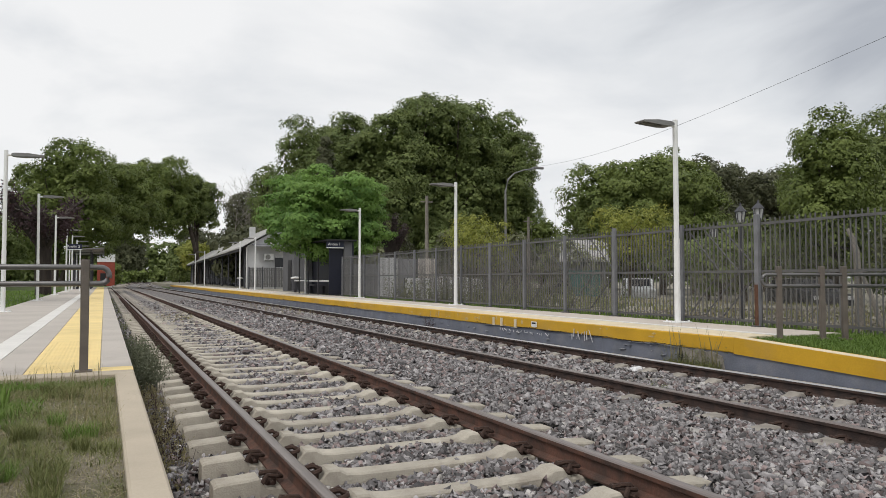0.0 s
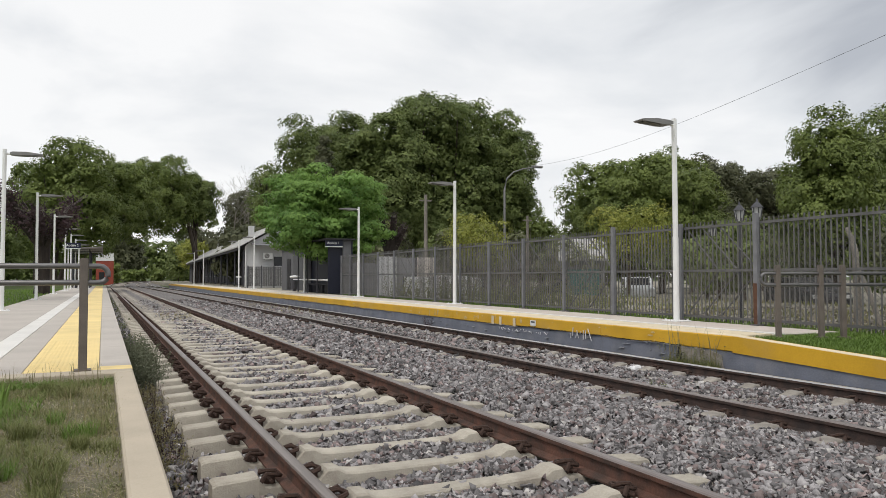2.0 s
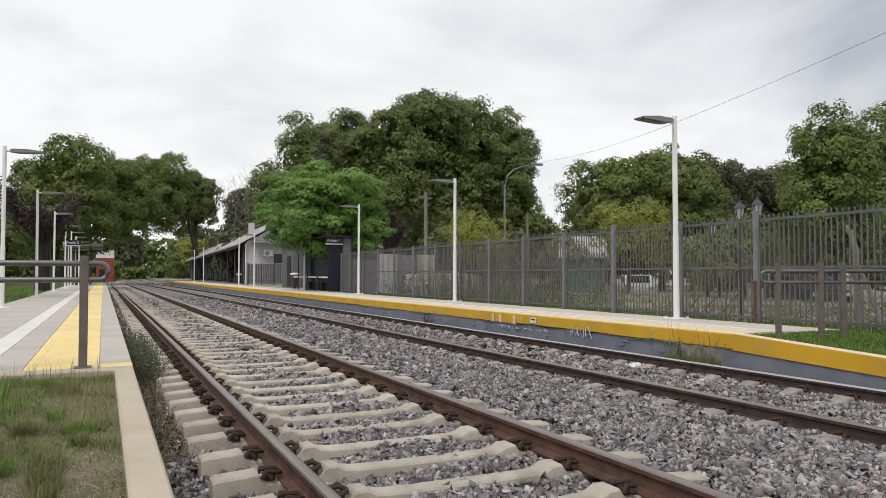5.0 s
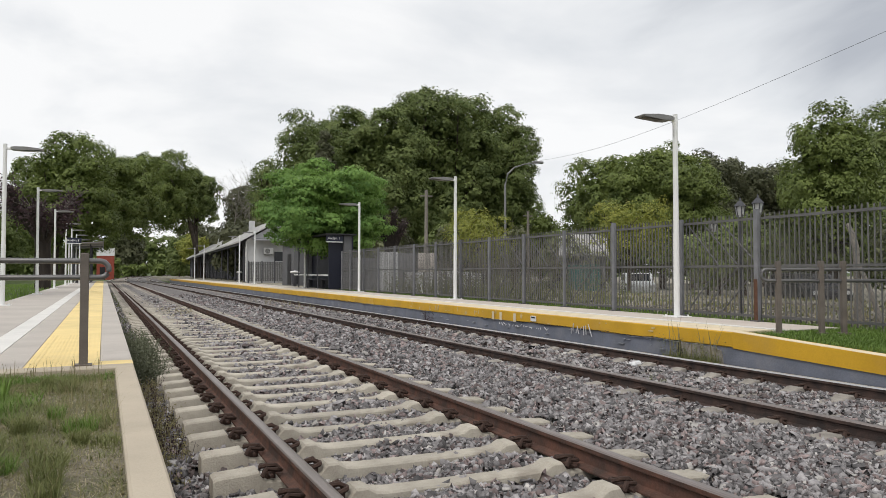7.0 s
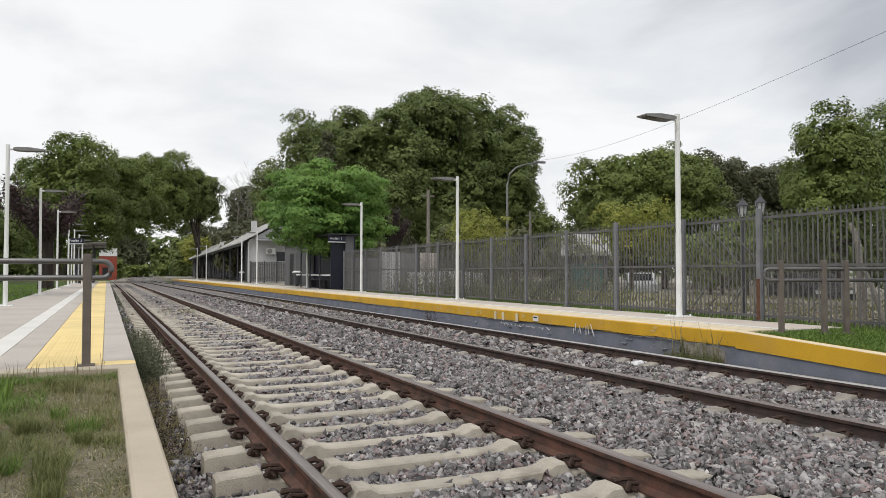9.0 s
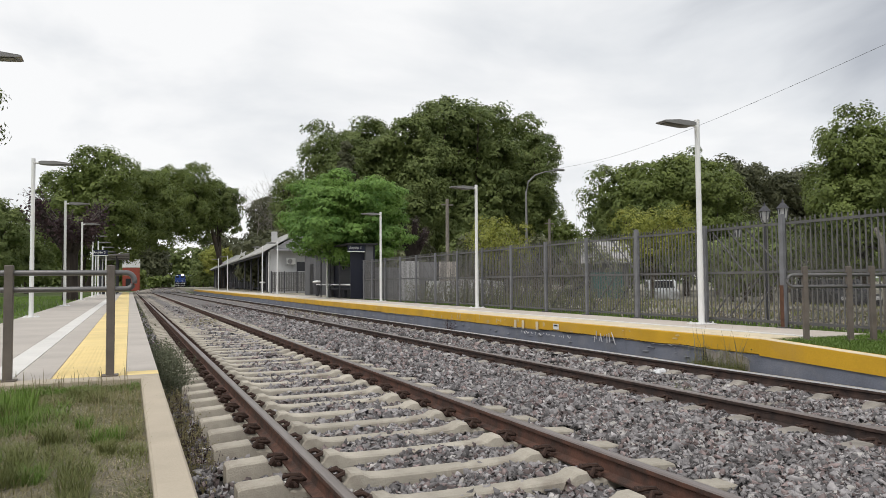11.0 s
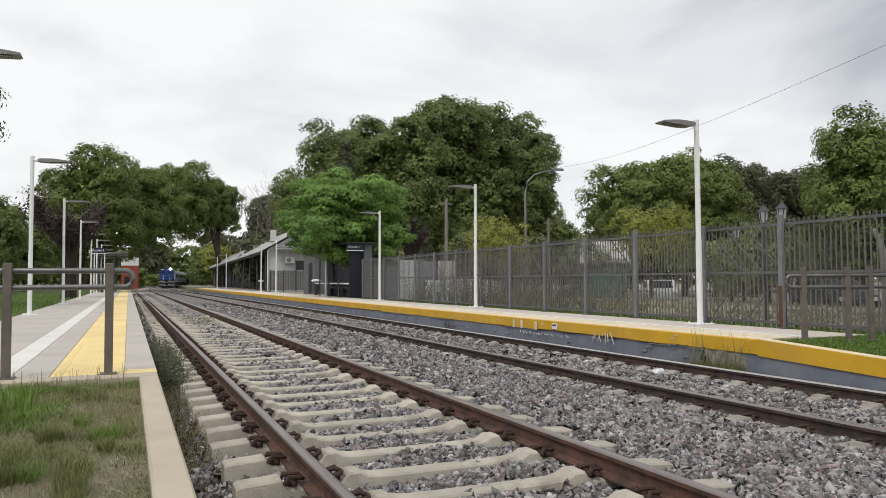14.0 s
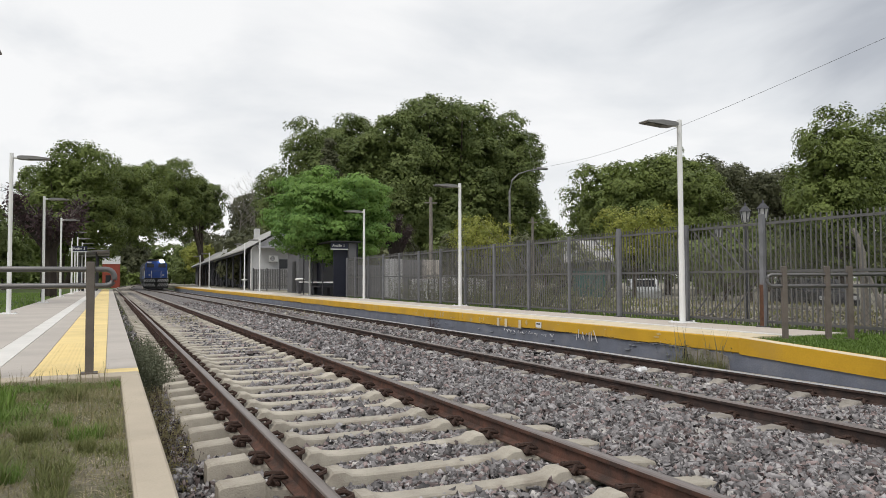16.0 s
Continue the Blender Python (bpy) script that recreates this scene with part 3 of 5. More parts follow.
# ---- picket fence ----
def fence():
    X, Z0, Z1 = 10.35, 0.24, 2.14
    t = empty("picket_fence", pose(X, 0, 0), "tall grey steel picket fence along the platform", "fence")
    a, b = 4.4, 33.6
    me = bpy.data.meshes.new("picket")
    bm = bmesh.new()
    box(bm, -0.0065, 0.0065, -0.0105, 0.0105, Z0 + 0.03, Z1)
    bm.to_mesh(me)
    bm.free()
    me.materials.append(M["fence"])
    y, k = a, 0
    while y < b:
        link("picket", me, t, m=pose(random.uniform(-0.004, 0.004), y, random.uniform(-0.012, 0.012), random.uniform(-0.25, 0.25), 0, 0))
        y += 0.0985
    for z in (2.04, 1.21, 0.34):
        part("fence_rail", bbox(-0.032, -0.013, a, b, z - 0.022, z + 0.022), "fence", t)
    for y in (5.3, 9.15, 10.97, 13.06, 14.99, 16.9, 18.84, 20.75, 22.66, 24.6, 26.55, 28.4, 30.3, 32.2, 33.5):
        w = 0.045 if y in (9.15, 13.06) else 0.036
        p = part("fence_post", bbox(-0.062 - w, -0.034, y - w, y + w, 0.1, Z1 + (0.06 if w > 0.04 else -0.01), bevel=0.006), "fence_post", t)
        part("foot_plate", bbox(-0.16, 0.04, y - 0.09, y + 0.09, 0.2, 0.272), "fence", p)
    part("rust_streak", bbox(-0.113, -0.1075, 9.112, 9.19, 0.2, 0.98), "rust", t, "rust stain on the post")
    # diagonal braces behind the pickets
    for y0, y1 in ((9.25, 10.05), (9.7, 10.5), (10.15, 10.9), (13.2, 14.1), (14.0, 14.9), (15.2, 16.1), (15.9, 16.8), (17.1, 18.0), (17.9, 18.7), (24.8, 25.7), (25.5, 26.4), (28.6, 29.5)):
        bm = bmesh.new()
        rod(bm, (0.06, y1, 2.0), (0.06, y0, 1.24), 0.016, seg=5)
        part("brace", bm, "fence", t)
        bm = bmesh.new()
        rod(bm, (0.06, y1, 0.4), (0.06, y0, 1.18), 0.016, seg=5)
        part("brace", bm, "fence", t)
    # chain-link behind the pickets of the end bay
    bm = bmesh.new()
    for k in range(78):
        y = 4.4 + (k - 22) * 0.085
        for d in (1, -1):
            y0, y1 = (y, y + 1.75) if d > 0 else (y + 1.75, y)
            z0, z1 = 0.28, 2.03
            if y0 < 4.4 or y1 < 4.4:
                f = (4.4 - min(y0, y1)) / 1.75
                (y0, z0, y1, z1) = (4.4, z0 + 1.75 * f, y1, z1) if d > 0 else (y0, z0, 4.4, z1 - 1.75 * f)
            if max(y0, y1) > 9.1:
                f = (max(y0, y1) - 9.1) / 1.75
                (y0, z0, y1, z1) = (y0, z0, 9.1, z1 - 1.75 * f) if d > 0 else (9.1, z0 + 1.75 * f, y1, z1)
            if abs(y1 - y0) > 0.05:
                rod(bm, (0.05, y0, z0), (0.05, y1, z1), 0.0022, seg=3)
    tagged(part("wire_mesh", bm, "wire", t), "thin chain-link mesh", kind="stuff")


fence()


# ---- platform lamps ----
def platform_lamp(height, arm):
    """White post with a flat street-light head on a short bracket; arm is the way it points."""
    t = empty("platform_lamp", pose(0, 0, 0), "white steel platform lamp post with flat grey head", "lamp post", "platform lamps")
    bm = bmesh.new()
    rod(bm, (0, 0, 0), (0, 0, 1.6), 0.058, 0.055, 14)
    rod(bm, (0, 0, 1.6), (0, 0, height), 0.05, 0.048, 14)
    part("post", bm, "white_paint", t, smooth=False)
    bm = bmesh.new()
    box(bm, -0.19, 0.19, -0.19, 0.19, 0, 0.02, 0.004)
    for sx in (-1, 1):
        for sy in (-1, 1):
            rod(bm, (sx * 0.14, sy * 0.14, 0.02), (sx * 0.14, sy * 0.14, 0.05), 0.018, seg=6)
    part("base_plate", bm, "white_paint", t)
    h = height - 0.12
    part("bracket", rod(bmesh.new(), (0, 0, h), (arm * 0.16, 0, h + 0.01), 0.03, seg=10), "white_paint", t)
    bm = bmesh.new()
    s = arm
    top = [(s * 0.13, h + 0.035), (s * 0.2, h + 0.055), (s * 0.5, h + 0.065), (s * 0.86, h + 0.03), (s * 0.88, h + 0.012), (s * 0.84, h - 0.005), (s * 0.36, h - 0.035), (s * 0.2, h - 0.03), (s * 0.13, h - 0.015)]
    prism(bm, top, -0.13, 0.13)
    hd = part("lamp_head", bm, "lamp_grey", t, "flat grey lamp head")
    bm = bmesh.new()
    v = [bm.verts.new(p) for p in ((s * 0.4, -0.1, h - 0.042), (s * 0.8, -0.1, h - 0.016), (s * 0.8, 0.1, h - 0.016), (s * 0.4, 0.1, h - 0.042))]
    bmesh.ops.solidify(bm, geom=[bm.faces.new(v)], thickness=0.006)
    part("lens", bm, "lens", hd)
    return t


lamp_e = platform_lamp(3.88, -1)
lamp_e.matrix_basis = pose(9.9, 10.7, 0.25)
for x, y in ((10.02, 20.6), (9.98, 30.0), (10.0, 39.4), (10.0, 54.2), (10.0, 60.8), (10.0, 84), (10.0, 93)):
    copy_thing(lamp_e, pose(x, y, 0.25, random.uniform(-0.3, 0.3), random.uniform(-0.3, 0.3), random.uniform(-3, 3)))
lamp_w = platform_lamp(4.18, 1)
lamp_w.matrix_basis = pose(-2.36, 21.74, 0.24)
for x, y in ((-2.3, 11.75), (-2.36, 32.4), (-2.36, 43.2), (-2.3, 54), (-2.25, 62.0), (-2.2, 70.0), (-2.2, 80.0)):
    copy_thing(lamp_w, pose(x, y, 0.24, random.uniform(-0.3, 0.3), random.uniform(-0.3, 0.3), random.uniform(-3, 3)))


# ---- tubular barriers at the platform ends ----
def barrier(name, m, posts, x_end, x_far, z_lo, z_hi, r, pw, label):
    t = empty(name, m, label, "railing", "platform end railings")
    for x in posts:
        p = part("post", bbox(x - pw, x + pw, -pw, pw, -0.05, 1.02 if pw < 0.05 else 1.0, bevel=0.006), "post", t)
        part("foot_plate", bbox(x - pw * 2, x + pw * 2, -pw * 2, pw * 2, -0.02, 0.012), "post", p)
    d = 1 if x_end > x_far else -1
    zc, rr = (z_lo + z_hi) / 2, (z_hi - z_lo) / 2
    pts = [(x_far, 0, z_hi)]
    pts += [(x_end - d * rr + d * rr * math.sin(a), 0, zc + rr * math.cos(a)) for a in [math.pi * i / 12 for i in range(13)]]
    pts += [(x_far, 0, z_lo)]
    part("bent_tube", tube(bmesh.new(), pts, r, 12), "tube", t, "bent steel tube", smooth=True)
    return t


barrier("end_railing", pose(-0.16, 7.42, 0.25, 0, 0, 0), (0.0, -0.82, -1.64, -2.3), 0.2, -2.4, 0.80, 0.95, 0.025, 0.036, "grey steel tube railing across the platform end")
barrier("end_railing", pose(8.63, 7.34, 0.24, 0, 0, -26), (0.02, 0.62, 0.93, 1.9), -0.22, 2.6, 0.74, 0.90, 0.025, 0.034, "grey steel tube railing beside the grassy platform end")


# ---- crushed stone ----

def ballast_stones():
    """Broken stone: flat, sharp-edged lumps of several sizes and tones."""
    rng = np.random.default_rng(5)
    bx, bz = np.array([b[0] for b in BZ]), np.array([b[1] for b in BZ])
    bv = np.array([(-1, -1, -1), (1, -1, -1), (1, 1, -1), (-1, 1, -1), (-1, -1, 1), (1, -1, 1), (1, 1, 1), (-1, 1, 1)], float) * 0.72
    bf = np.array([(0, 2, 1), (0, 3, 2), (4, 5, 6), (4, 6, 7), (0, 1, 5), (0, 5, 4), (1, 2, 6), (1, 6, 5), (2, 3, 7), (2, 7, 6), (3, 0, 4), (3, 4, 7)])[2:]
    for y0, y1, dens, r0 in ((-6, 2.3, 170, 0.04), (2.3, 5.6, 2500, 0.0165), (5.6, 9.5, 1350, 0.0195), (9.5, 19, 520, 0.0255), (19, 42, 120, 0.033)):
        n = int(dens * (y1 - y0) * 7.7)
        x, y = rng.uniform(0.3, 7.98, n), rng.uniform(y0, y1, n)
        keep = np.ones(n, bool)
        for rx in (T1 - GAUGE, T1 + GAUGE, T2 - GAUGE, T2 + GAUGE):
            keep &= np.abs(x - rx) > 0.1
        # fewer stones lie on the sleepers, and on their ends
        for xc, first, step in ((T1, FIRST1, STEP1), (T2, FIRST2, STEP2)):
            on = (np.abs((y - first + step / 2) % step - step / 2) < 0.11) & (np.abs(x - xc) < 1.4)
            mid = np.abs(x - xc - 0.1) < 0.36
            keep &= ~(on & (rng.random(n) < np.where(mid, 0.74, 0.975)))
        x, y = x[keep], y[keep]
        n = len(x)
        r = np.minimum(r0 * rng.lognormal(0, 0.36, n), r0 * 1.9)
        z = np.interp(x, bx, bz) + 0.012 * np.sin(x * 5.1 + y * 3.3) + 0.01 * np.sin(y * 7.7 - x * 2) + rng.uniform(-0.022, 0.012, n)
        q = rng.normal(size=(n, 4)) * np.array([1.0, 0.45, 0.45, 1.0])
        q /= np.linalg.norm(q, axis=1)[:, None]
        w, a, b, c = q.T
        R = np.stack([1 - 2 * (b * b + c * c), 2 * (a * b - c * w), 2 * (a * c + b * w), 2 * (a * b + c * w), 1 - 2 * (a * a + c * c), 2 * (b * c - a * w),
                      2 * (a * c - b * w), 2 * (b * c + a * w), 1 - 2 * (a * a + b * b)], 1).reshape(n, 3, 3)
        sc = rng.uniform(0.65, 1.5, (n, 1, 3)) * np.array([1.15, 0.9, 0.62])
        v = bv[None] * (1 + rng.uniform(-0.45, 0.25, (n, 8, 1))) + rng.uniform(-0.38, 0.38, (n, 8, 3))
        v = np.einsum("nij,nkj->nki", R, v * sc) * r[:, None, None]
        v += np.stack([x, y, z], 1)[:, None]
        tone = rng.random(n)
        for m, lo, hi, lab in (("stone", 0.0, 0.74, "grey crushed stones between the sleepers"), ("stone_red", 0.74, 0.95, "purplish crushed stones among the grey"),
                               ("stone_pale", 0.95, 1.0, "pale crushed stones among the grey")):
            vk = v[(tone >= lo) & (tone < hi)]
            f = bf[None] + (np.arange(len(vk)) * 8)[:, None, None]
            tagged(raw("ballast_stones", vk.reshape(-1, 3), f.reshape(-1, 3), m), lab, "ballast", kind="stuff")


ballast_stones()


# ---- grass and weeds ----
def blades(name, x0, x1, y0, y1, n, h, material, zfun, label, seed, w=0.004, lean=0.5, clump=None):
    rng = np.random.default_rng(seed)
    x, y = rng.uniform(x0, x1, n), rng.uniform(y0, y1, n)
    if clump:
        m = np.array([noise.noise((a * clump, b * clump, seed)) for a, b in zip(x, y)])
        k = m > rng.uniform(-0.5, 0.35, n)
        x, y, m = x[k], y[k], m[k]
        hh = h * np.clip(0.75 + 1.0 * m, 0.4, 1.7)
        n = len(x)
    else:
        hh = np.full(n, h)
    hh = hh * rng.uniform(0.5, 1.3, n)
    z = np.array([zfun(a, b) for a, b in zip(x, y)])
    ang = rng.uniform(0, 2 * np.pi, n)
    d = np.stack([np.cos(ang), np.sin(ang), 0 * ang], 1)
    s = np.stack([-np.sin(ang), np.cos(ang), 0 * ang], 1) * w * rng.uniform(0.6, 1.6, (n, 1))
    base = np.stack([x, y, z], 1)
    b = rng.uniform(0.1, lean, (n, 1)) * hh[:, None]
    up = np.array([0, 0, 1.0])
    mid = base + up * hh[:, None] * 0.6 + d * b * 0.4
    tip = base + up * hh[:, None] * 0.95 + d * b
    v = np.stack([base - s, base + s, mid + s * 0.8, mid - s * 0.8, tip], 1).reshape(-1, 3)
    o = (np.arange(n) * 5)[:, None]
    f = np.vstack([o + np.array([[0, 1, 2]]), o + np.array([[0, 2, 3]]), o + np.array([[3, 2, 4]])])
    return tagged(raw(name, v, f, material), label, "grass", kind="stuff")


def flat(z):
    return lambda x, y: z


blades("grass", -1.5, 0.09, 2.6, 7.12, 34000, 0.022, "grass_dry", flat(0.186), "short dry grass on worn soil beside the kerb", 3, clump=2.3, lean=3.2, w=0.0014)
blades("grass", -1.5, 0.09, 2.6, 7.12, 38000, 0.026, "grass", flat(0.186), "olive green grass in worn soil", 4, clump=1.4, lean=3.0, w=0.0015)
blades("grass", -1.5, 0.09, 3.9, 7.12, 15000, 0.05, "grass", flat(0.186), "olive green tufts in worn soil", 64, clump=3.4, lean=2.2, w=0.0016)
blades("grass", -1.6, -0.38, 5.0, 7.13, 7000, 0.06, "grass_lush", flat(0.186), "lush green grass before the platform end", 6, lean=1.9, w=0.0022, clump=2.4)
blades("grass", -1.6, 0.09, 6.7, 7.13, 3600, 0.05, "grass_lush", flat(0.186), "green grass along the platform end", 65, lean=1.9, w=0.0018, clump=3.6)
blades("grass", -1.5, 0.09, 2.5, 7.1, 12000, 0.011, "straw", flat(0.190), "dry straw lying on the worn soil", 61, lean=8.0, w=0.0018)
blades("grass", -0.4, 0.09, 4.15, 5.0, 2400, 0.055, "grass", flat(0.186), "green grass tuft beside the kerb", 62, lean=2.0, w=0.0016, clump=3.2)
for k in range(26):
    r = random.Random(700 + k)
    x, y = r.uniform(-1.2, 0.0), r.uniform(3.2, 6.9)
    blades("grass", x, x + r.uniform(0.08, 0.2), y, y + r.uniform(0.1, 0.25), 260, r.uniform(0.06, 0.12), ("grass", "grass_lush", "grass")[k % 3], flat(0.186), "tuft of longer grass in the verge", 720 + k, lean=1.3, w=0.0016)
blades("grass", -5.0, 0.09, -5.5, 2.6, 9000, 0.035, "grass", flat(0.186), "thin grass on the worn verge", 68, lean=2.0, w=0.004, clump=1.4)
blades("grass", -0.28, 0.09, 4.6, 6.4, 300, 0.15, "grass_dry", flat(0.186), "thin seeding stalks beside the kerb", 66, lean=1.0, w=0.0011)
blades("grass", -1.1, -0.3, 3.4, 6.6, 260, 0.13, "grass_dry", flat(0.186), "thin seeding stalks in the verge", 67, lean=1.1, w=0.0011)
blades("grass", -1.15, -0.62, 5.5, 6.3, 900, 0.15, "grass_lush", flat(0.185), "tall green grass tuft before the railing", 7, w=0.004)
blades("grass", -0.4, 0.085, 3.0, 6.9, 160, 0.10, "grass_dry", flat(0.185), "dry grass stalks leaning over the kerb", 8, lean=0.7, w=0.0016)
blades("grass", -2.5, 0.0, 6.95, 7.13, 170, 0.17, "grass_dry", flat(0.2), "dry grass stalks along the platform end", 9, lean=0.5, w=0.0018)
blades("grass", -14, -2.65, 7.5, 60, 15000, 0.13, "grass_lush", flat(0.18), "green lawn grass behind the platform", 10, w=0.014)
blades("grass", 8.22, 10.2, 2.5, 7.5, 22000, 0.05, "grass_lush", lambda x, y: 0.12 + 0.10 * max(0, min(1, (y - 4.5) / 2.6)), "bright green grass at the platform end", 11, lean=1.0, w=0.004)
blades("grass", 10.25, 11.0, 5, 34, 10000, 0.13, "grass_lush", flat(0.18), "green grass strip under the fence", 12, w=0.006)
blades("grass", 10.8, 21.9, 7.7, 40, 9000, 0.10, "grass_dry", flat(0.17), "rough dry grass in the yard", 13, w=0.012, clump=0.4)
blades("grass", 10.8, 21.9, 7.7, 40, 9000, 0.11, "grass", flat(0.17), "rough green grass in the yard", 14, w=0.012, clump=0.3)


def weeds(x0, x1, y0, y1, n, h, seed, label, z, k="weed", stem=0.003, leaf=0.012):
    """Stems with small leaves."""
    rng = np.random.default_rng(seed)
    V, F = [], []
    for i in range(n):
        a = np.array([rng.uniform(x0, x1), rng.uniform(y0, y1), z])
        hh = h * rng.uniform(0.4, 1.15)
        d = np.array([rng.normal(0, 0.22), rng.normal(0, 0.22), 1.0])
        for j in range(16):
            t = rng.uniform(0.1, 1)
            c = a + d * hh * t + rng.normal(0, 0.018, 3)
            u, w = rng.normal(size=3), rng.normal(size=3)
            u *= leaf * rng.uniform(0.6, 1.6) / np.linalg.norm(u)
            w *= leaf * 0.6 / np.linalg.norm(w)
            o = len(V)
            V += [c - u, c + w, c + u, c - w]
            F.append((o, o + 1, o + 2, o + 3))
        o = len(V)
        s = np.array([stem, 0, 0])
        V += [a - s, a + s, a + d * hh + s * 0.4, a + d * hh - s * 0.4]
        F.append((o, o + 1, o + 2, o + 3))
    return tagged(raw("weeds", V, F, k), label, "weeds", kind="stuff")


weeds(0.3, 0.58, 5.2, 9.2, 300, 0.17, 21, "dry brown weeds between kerb and sleepers", -0.28, "grass_dry", leaf=0.010)
weeds(0.3, 0.58, 5.4, 9.2, 200, 0.15, 63, "dry reddish weeds between kerb and sleepers", -0.28, "leaf_purple", leaf=0.009)
weeds(0.30, 0.66, 9.0, 12.8, 430, 0.46, 22, "bushy grey-green weeds beside the platform edge", -0.28, "weed_grey", leaf=0.017)
weeds(0.30, 0.75, 14, 50, 420, 0.24, 23, "weeds along the platform edge", -0.36, leaf=0.03)
weeds(0.3, 0.5, 4.8, 7.4, 110, 0.2, 24, "dry weeds beside the kerb", -0.37, "grass_dry")
weeds(7.72, 7.96, 7.7, 8.75, 60, 0.42, 25, "green weeds in the crumbled platform wall", -0.33)
blades("grass", 7.7, 7.97, 7.7, 8.7, 900, 0.2, "grass", flat(-0.31), "grass tuft at the crumbled platform wall", 26)
blades("grass", 7.75, 7.97, 7.75, 8.6, 26, 0.72, "grass_dry", flat(-0.31), "tall dry stalks at the crumbled platform wall", 27, w=0.005, lean=0.35)
weeds(7.8, 7.97, 17.6, 18.2, 26, 0.4, 28, "dark dry weeds at the platform wall", -0.33, "leaf_purple")
weeds(1.6, 2.5, 22, 26, 40, 0.22, 29, "dry weeds between the rails", -0.2, "grass_dry", leaf=0.016)
weeds(5.6, 6.8, 24, 34, 40, 0.3, 30, "dry weeds on the second track", -0.26, "grass_dry", leaf=0.016)
weeds(5.75, 5.85, 6.5, 6.7, 14, 0.16, 31, "small weed between the rails", -0.28, leaf=0.012)


# ---- trees ----
def trunk_mesh(bm, base, top, r0, r1, seg=9, bend=0.25, rng=random):
    pts, rad, n = [], [], 6
    b, t = Vector(base), Vector(top)
    off = Vector((rng.uniform(-bend, bend), rng.uniform(-bend, bend), 0))
    for i in range(n + 1):
        f = i / n
        pts.append(b.lerp(t, f) + off * math.sin(f * math.pi))
        rad.append(r0 + (r1 - r0) * f + (0.25 * r0 if i == 0 else 0))
    return tube(bm, pts, rad, seg)


def tree(name, leaf, x, y, width, z0, z1, label, trunk=None, seed=0, px=4.8, blobs=52, bark="bark", z_ground=0.15, depth=None, fill=7.5, lump=0.2, category="tree", shape="round", cap=5000, squash=0.8):
    """A tapered trunk with limbs and a crown of leafy clumps on them; the clumps make an uneven outline with gaps."""
    rng = np.random.default_rng(seed + 100)
    rnd = random.Random(seed)
    tx, ty = trunk if trunk else (x, y)
    if tx > 21.5:
        z_ground = -0.42
    t = empty(name, pose(tx, ty, z_ground), label, category)
    dist = math.hypot(x, y)
    leafsize = max(px * dist / 1287, 0.05)
    H, W = z1 - z0, width / 2
    depth = depth or W
    cx, cy, cz = x - tx, y - ty, (z0 + z1) / 2 - z_ground
    # clump centres over the crown's envelope
    C, Rr = [], []
    for i in range(blobs):
        u = rng.normal(size=3)
        u /= np.linalg.norm(u)
        k = rng.uniform(0.5, 0.82)
        br = lump * (W + H / 2) * rng.uniform(0.75, 1.3)
        p = u * k
        if shape != "cone":
            p = np.sign(p) * np.abs(p) ** 0.78
        wz = 1.0
        if shape == "cone":
            wz = 1.05 - 0.75 * (p[2] + 1) / 2
        elif p[2] < -0.1:
            wz = 0.9
        C.append((cx + p[0] * (W - br * 0.4) * wz * 1.12, cy + p[1] * depth * wz, cz + p[2] * (H / 2 - br * 0.5) * 1.12))
        Rr.append(br)
    C, Rr = np.array(C), np.array(Rr)
    # stretch the clumps so that they fill the crown's height and width
    top, low = (C[:, 2] + Rr * (0.15 + squash)).max(), (C[:, 2] - Rr * 0.8).min()
    C[:, 2] = cz - H / 2 + (C[:, 2] - low) * H / (top - low)
    hi, lo = (C[:, 0] + Rr * 1.25).max(), (C[:, 0] - Rr * 1.25).min()
    C[:, 0] = cx - W + (C[:, 0] - lo) * 2 * W / (hi - lo)
    # limbs
    top = (cx * 0.55, cy * 0.55, cz + H * 0.1)
    bm = bmesh.new()
    tr = max(0.12, 0.022 * (z1 - z_ground))
    trunk_mesh(bm, (0, 0, -0.1), top, tr, tr * 0.45, rng=rnd)
    part("trunk", bm, bark, t)
    for i in range(min(9, blobs)):
        f = rnd.uniform(0.35, 0.95)
        a = Vector(top) * f
        bm = bmesh.new()
        trunk_mesh(bm, a, C[i], tr * 0.4, tr * 0.12, 6, 0.3, rnd)
        part("limb", bm, bark, t)
    area = math.pi * W * H / 2 / leafsize ** 2
    if area * fill > cap:
        leafsize *= math.sqrt(area * fill / cap)
    n = int(min(area * fill, cap))
    # each clump carries small boughs on its shell, and leaves lie over the boughs like scales, thinner below
    flat_z = np.array([1, 1, squash])
    nb = 11
    g = rng.normal(size=(len(C), nb, 3))
    g[..., 2] += 0.45
    g /= np.linalg.norm(g, axis=2)[..., None]
    B = (C[:, None] + g * (Rr[:, None, None] * rng.uniform(0.5, 0.95, (len(C), nb, 1))) * flat_z).reshape(-1, 3)
    Br = np.repeat(Rr, nb) * rng.uniform(0.26, 0.5, len(B))
    j = rng.choice(len(B), int(n * 1.7), p=Br ** 2 / (Br ** 2).sum())
    u = rng.normal(size=(len(j), 3))
    u[:, 2] += 0.3
    u /= np.linalg.norm(u, axis=1)[:, None]
    pos = B[j] + u * (Br[j] * (0.72 + 0.5 * rng.random(len(j)) ** 2))[:, None] * flat_z
    # leaves buried inside another clump are left out
    inside = np.zeros(len(j), bool)
    for c, r in zip(C, Rr):
        inside |= (((pos - c) / (flat_z * r * 0.62)) ** 2).sum(1) < 1
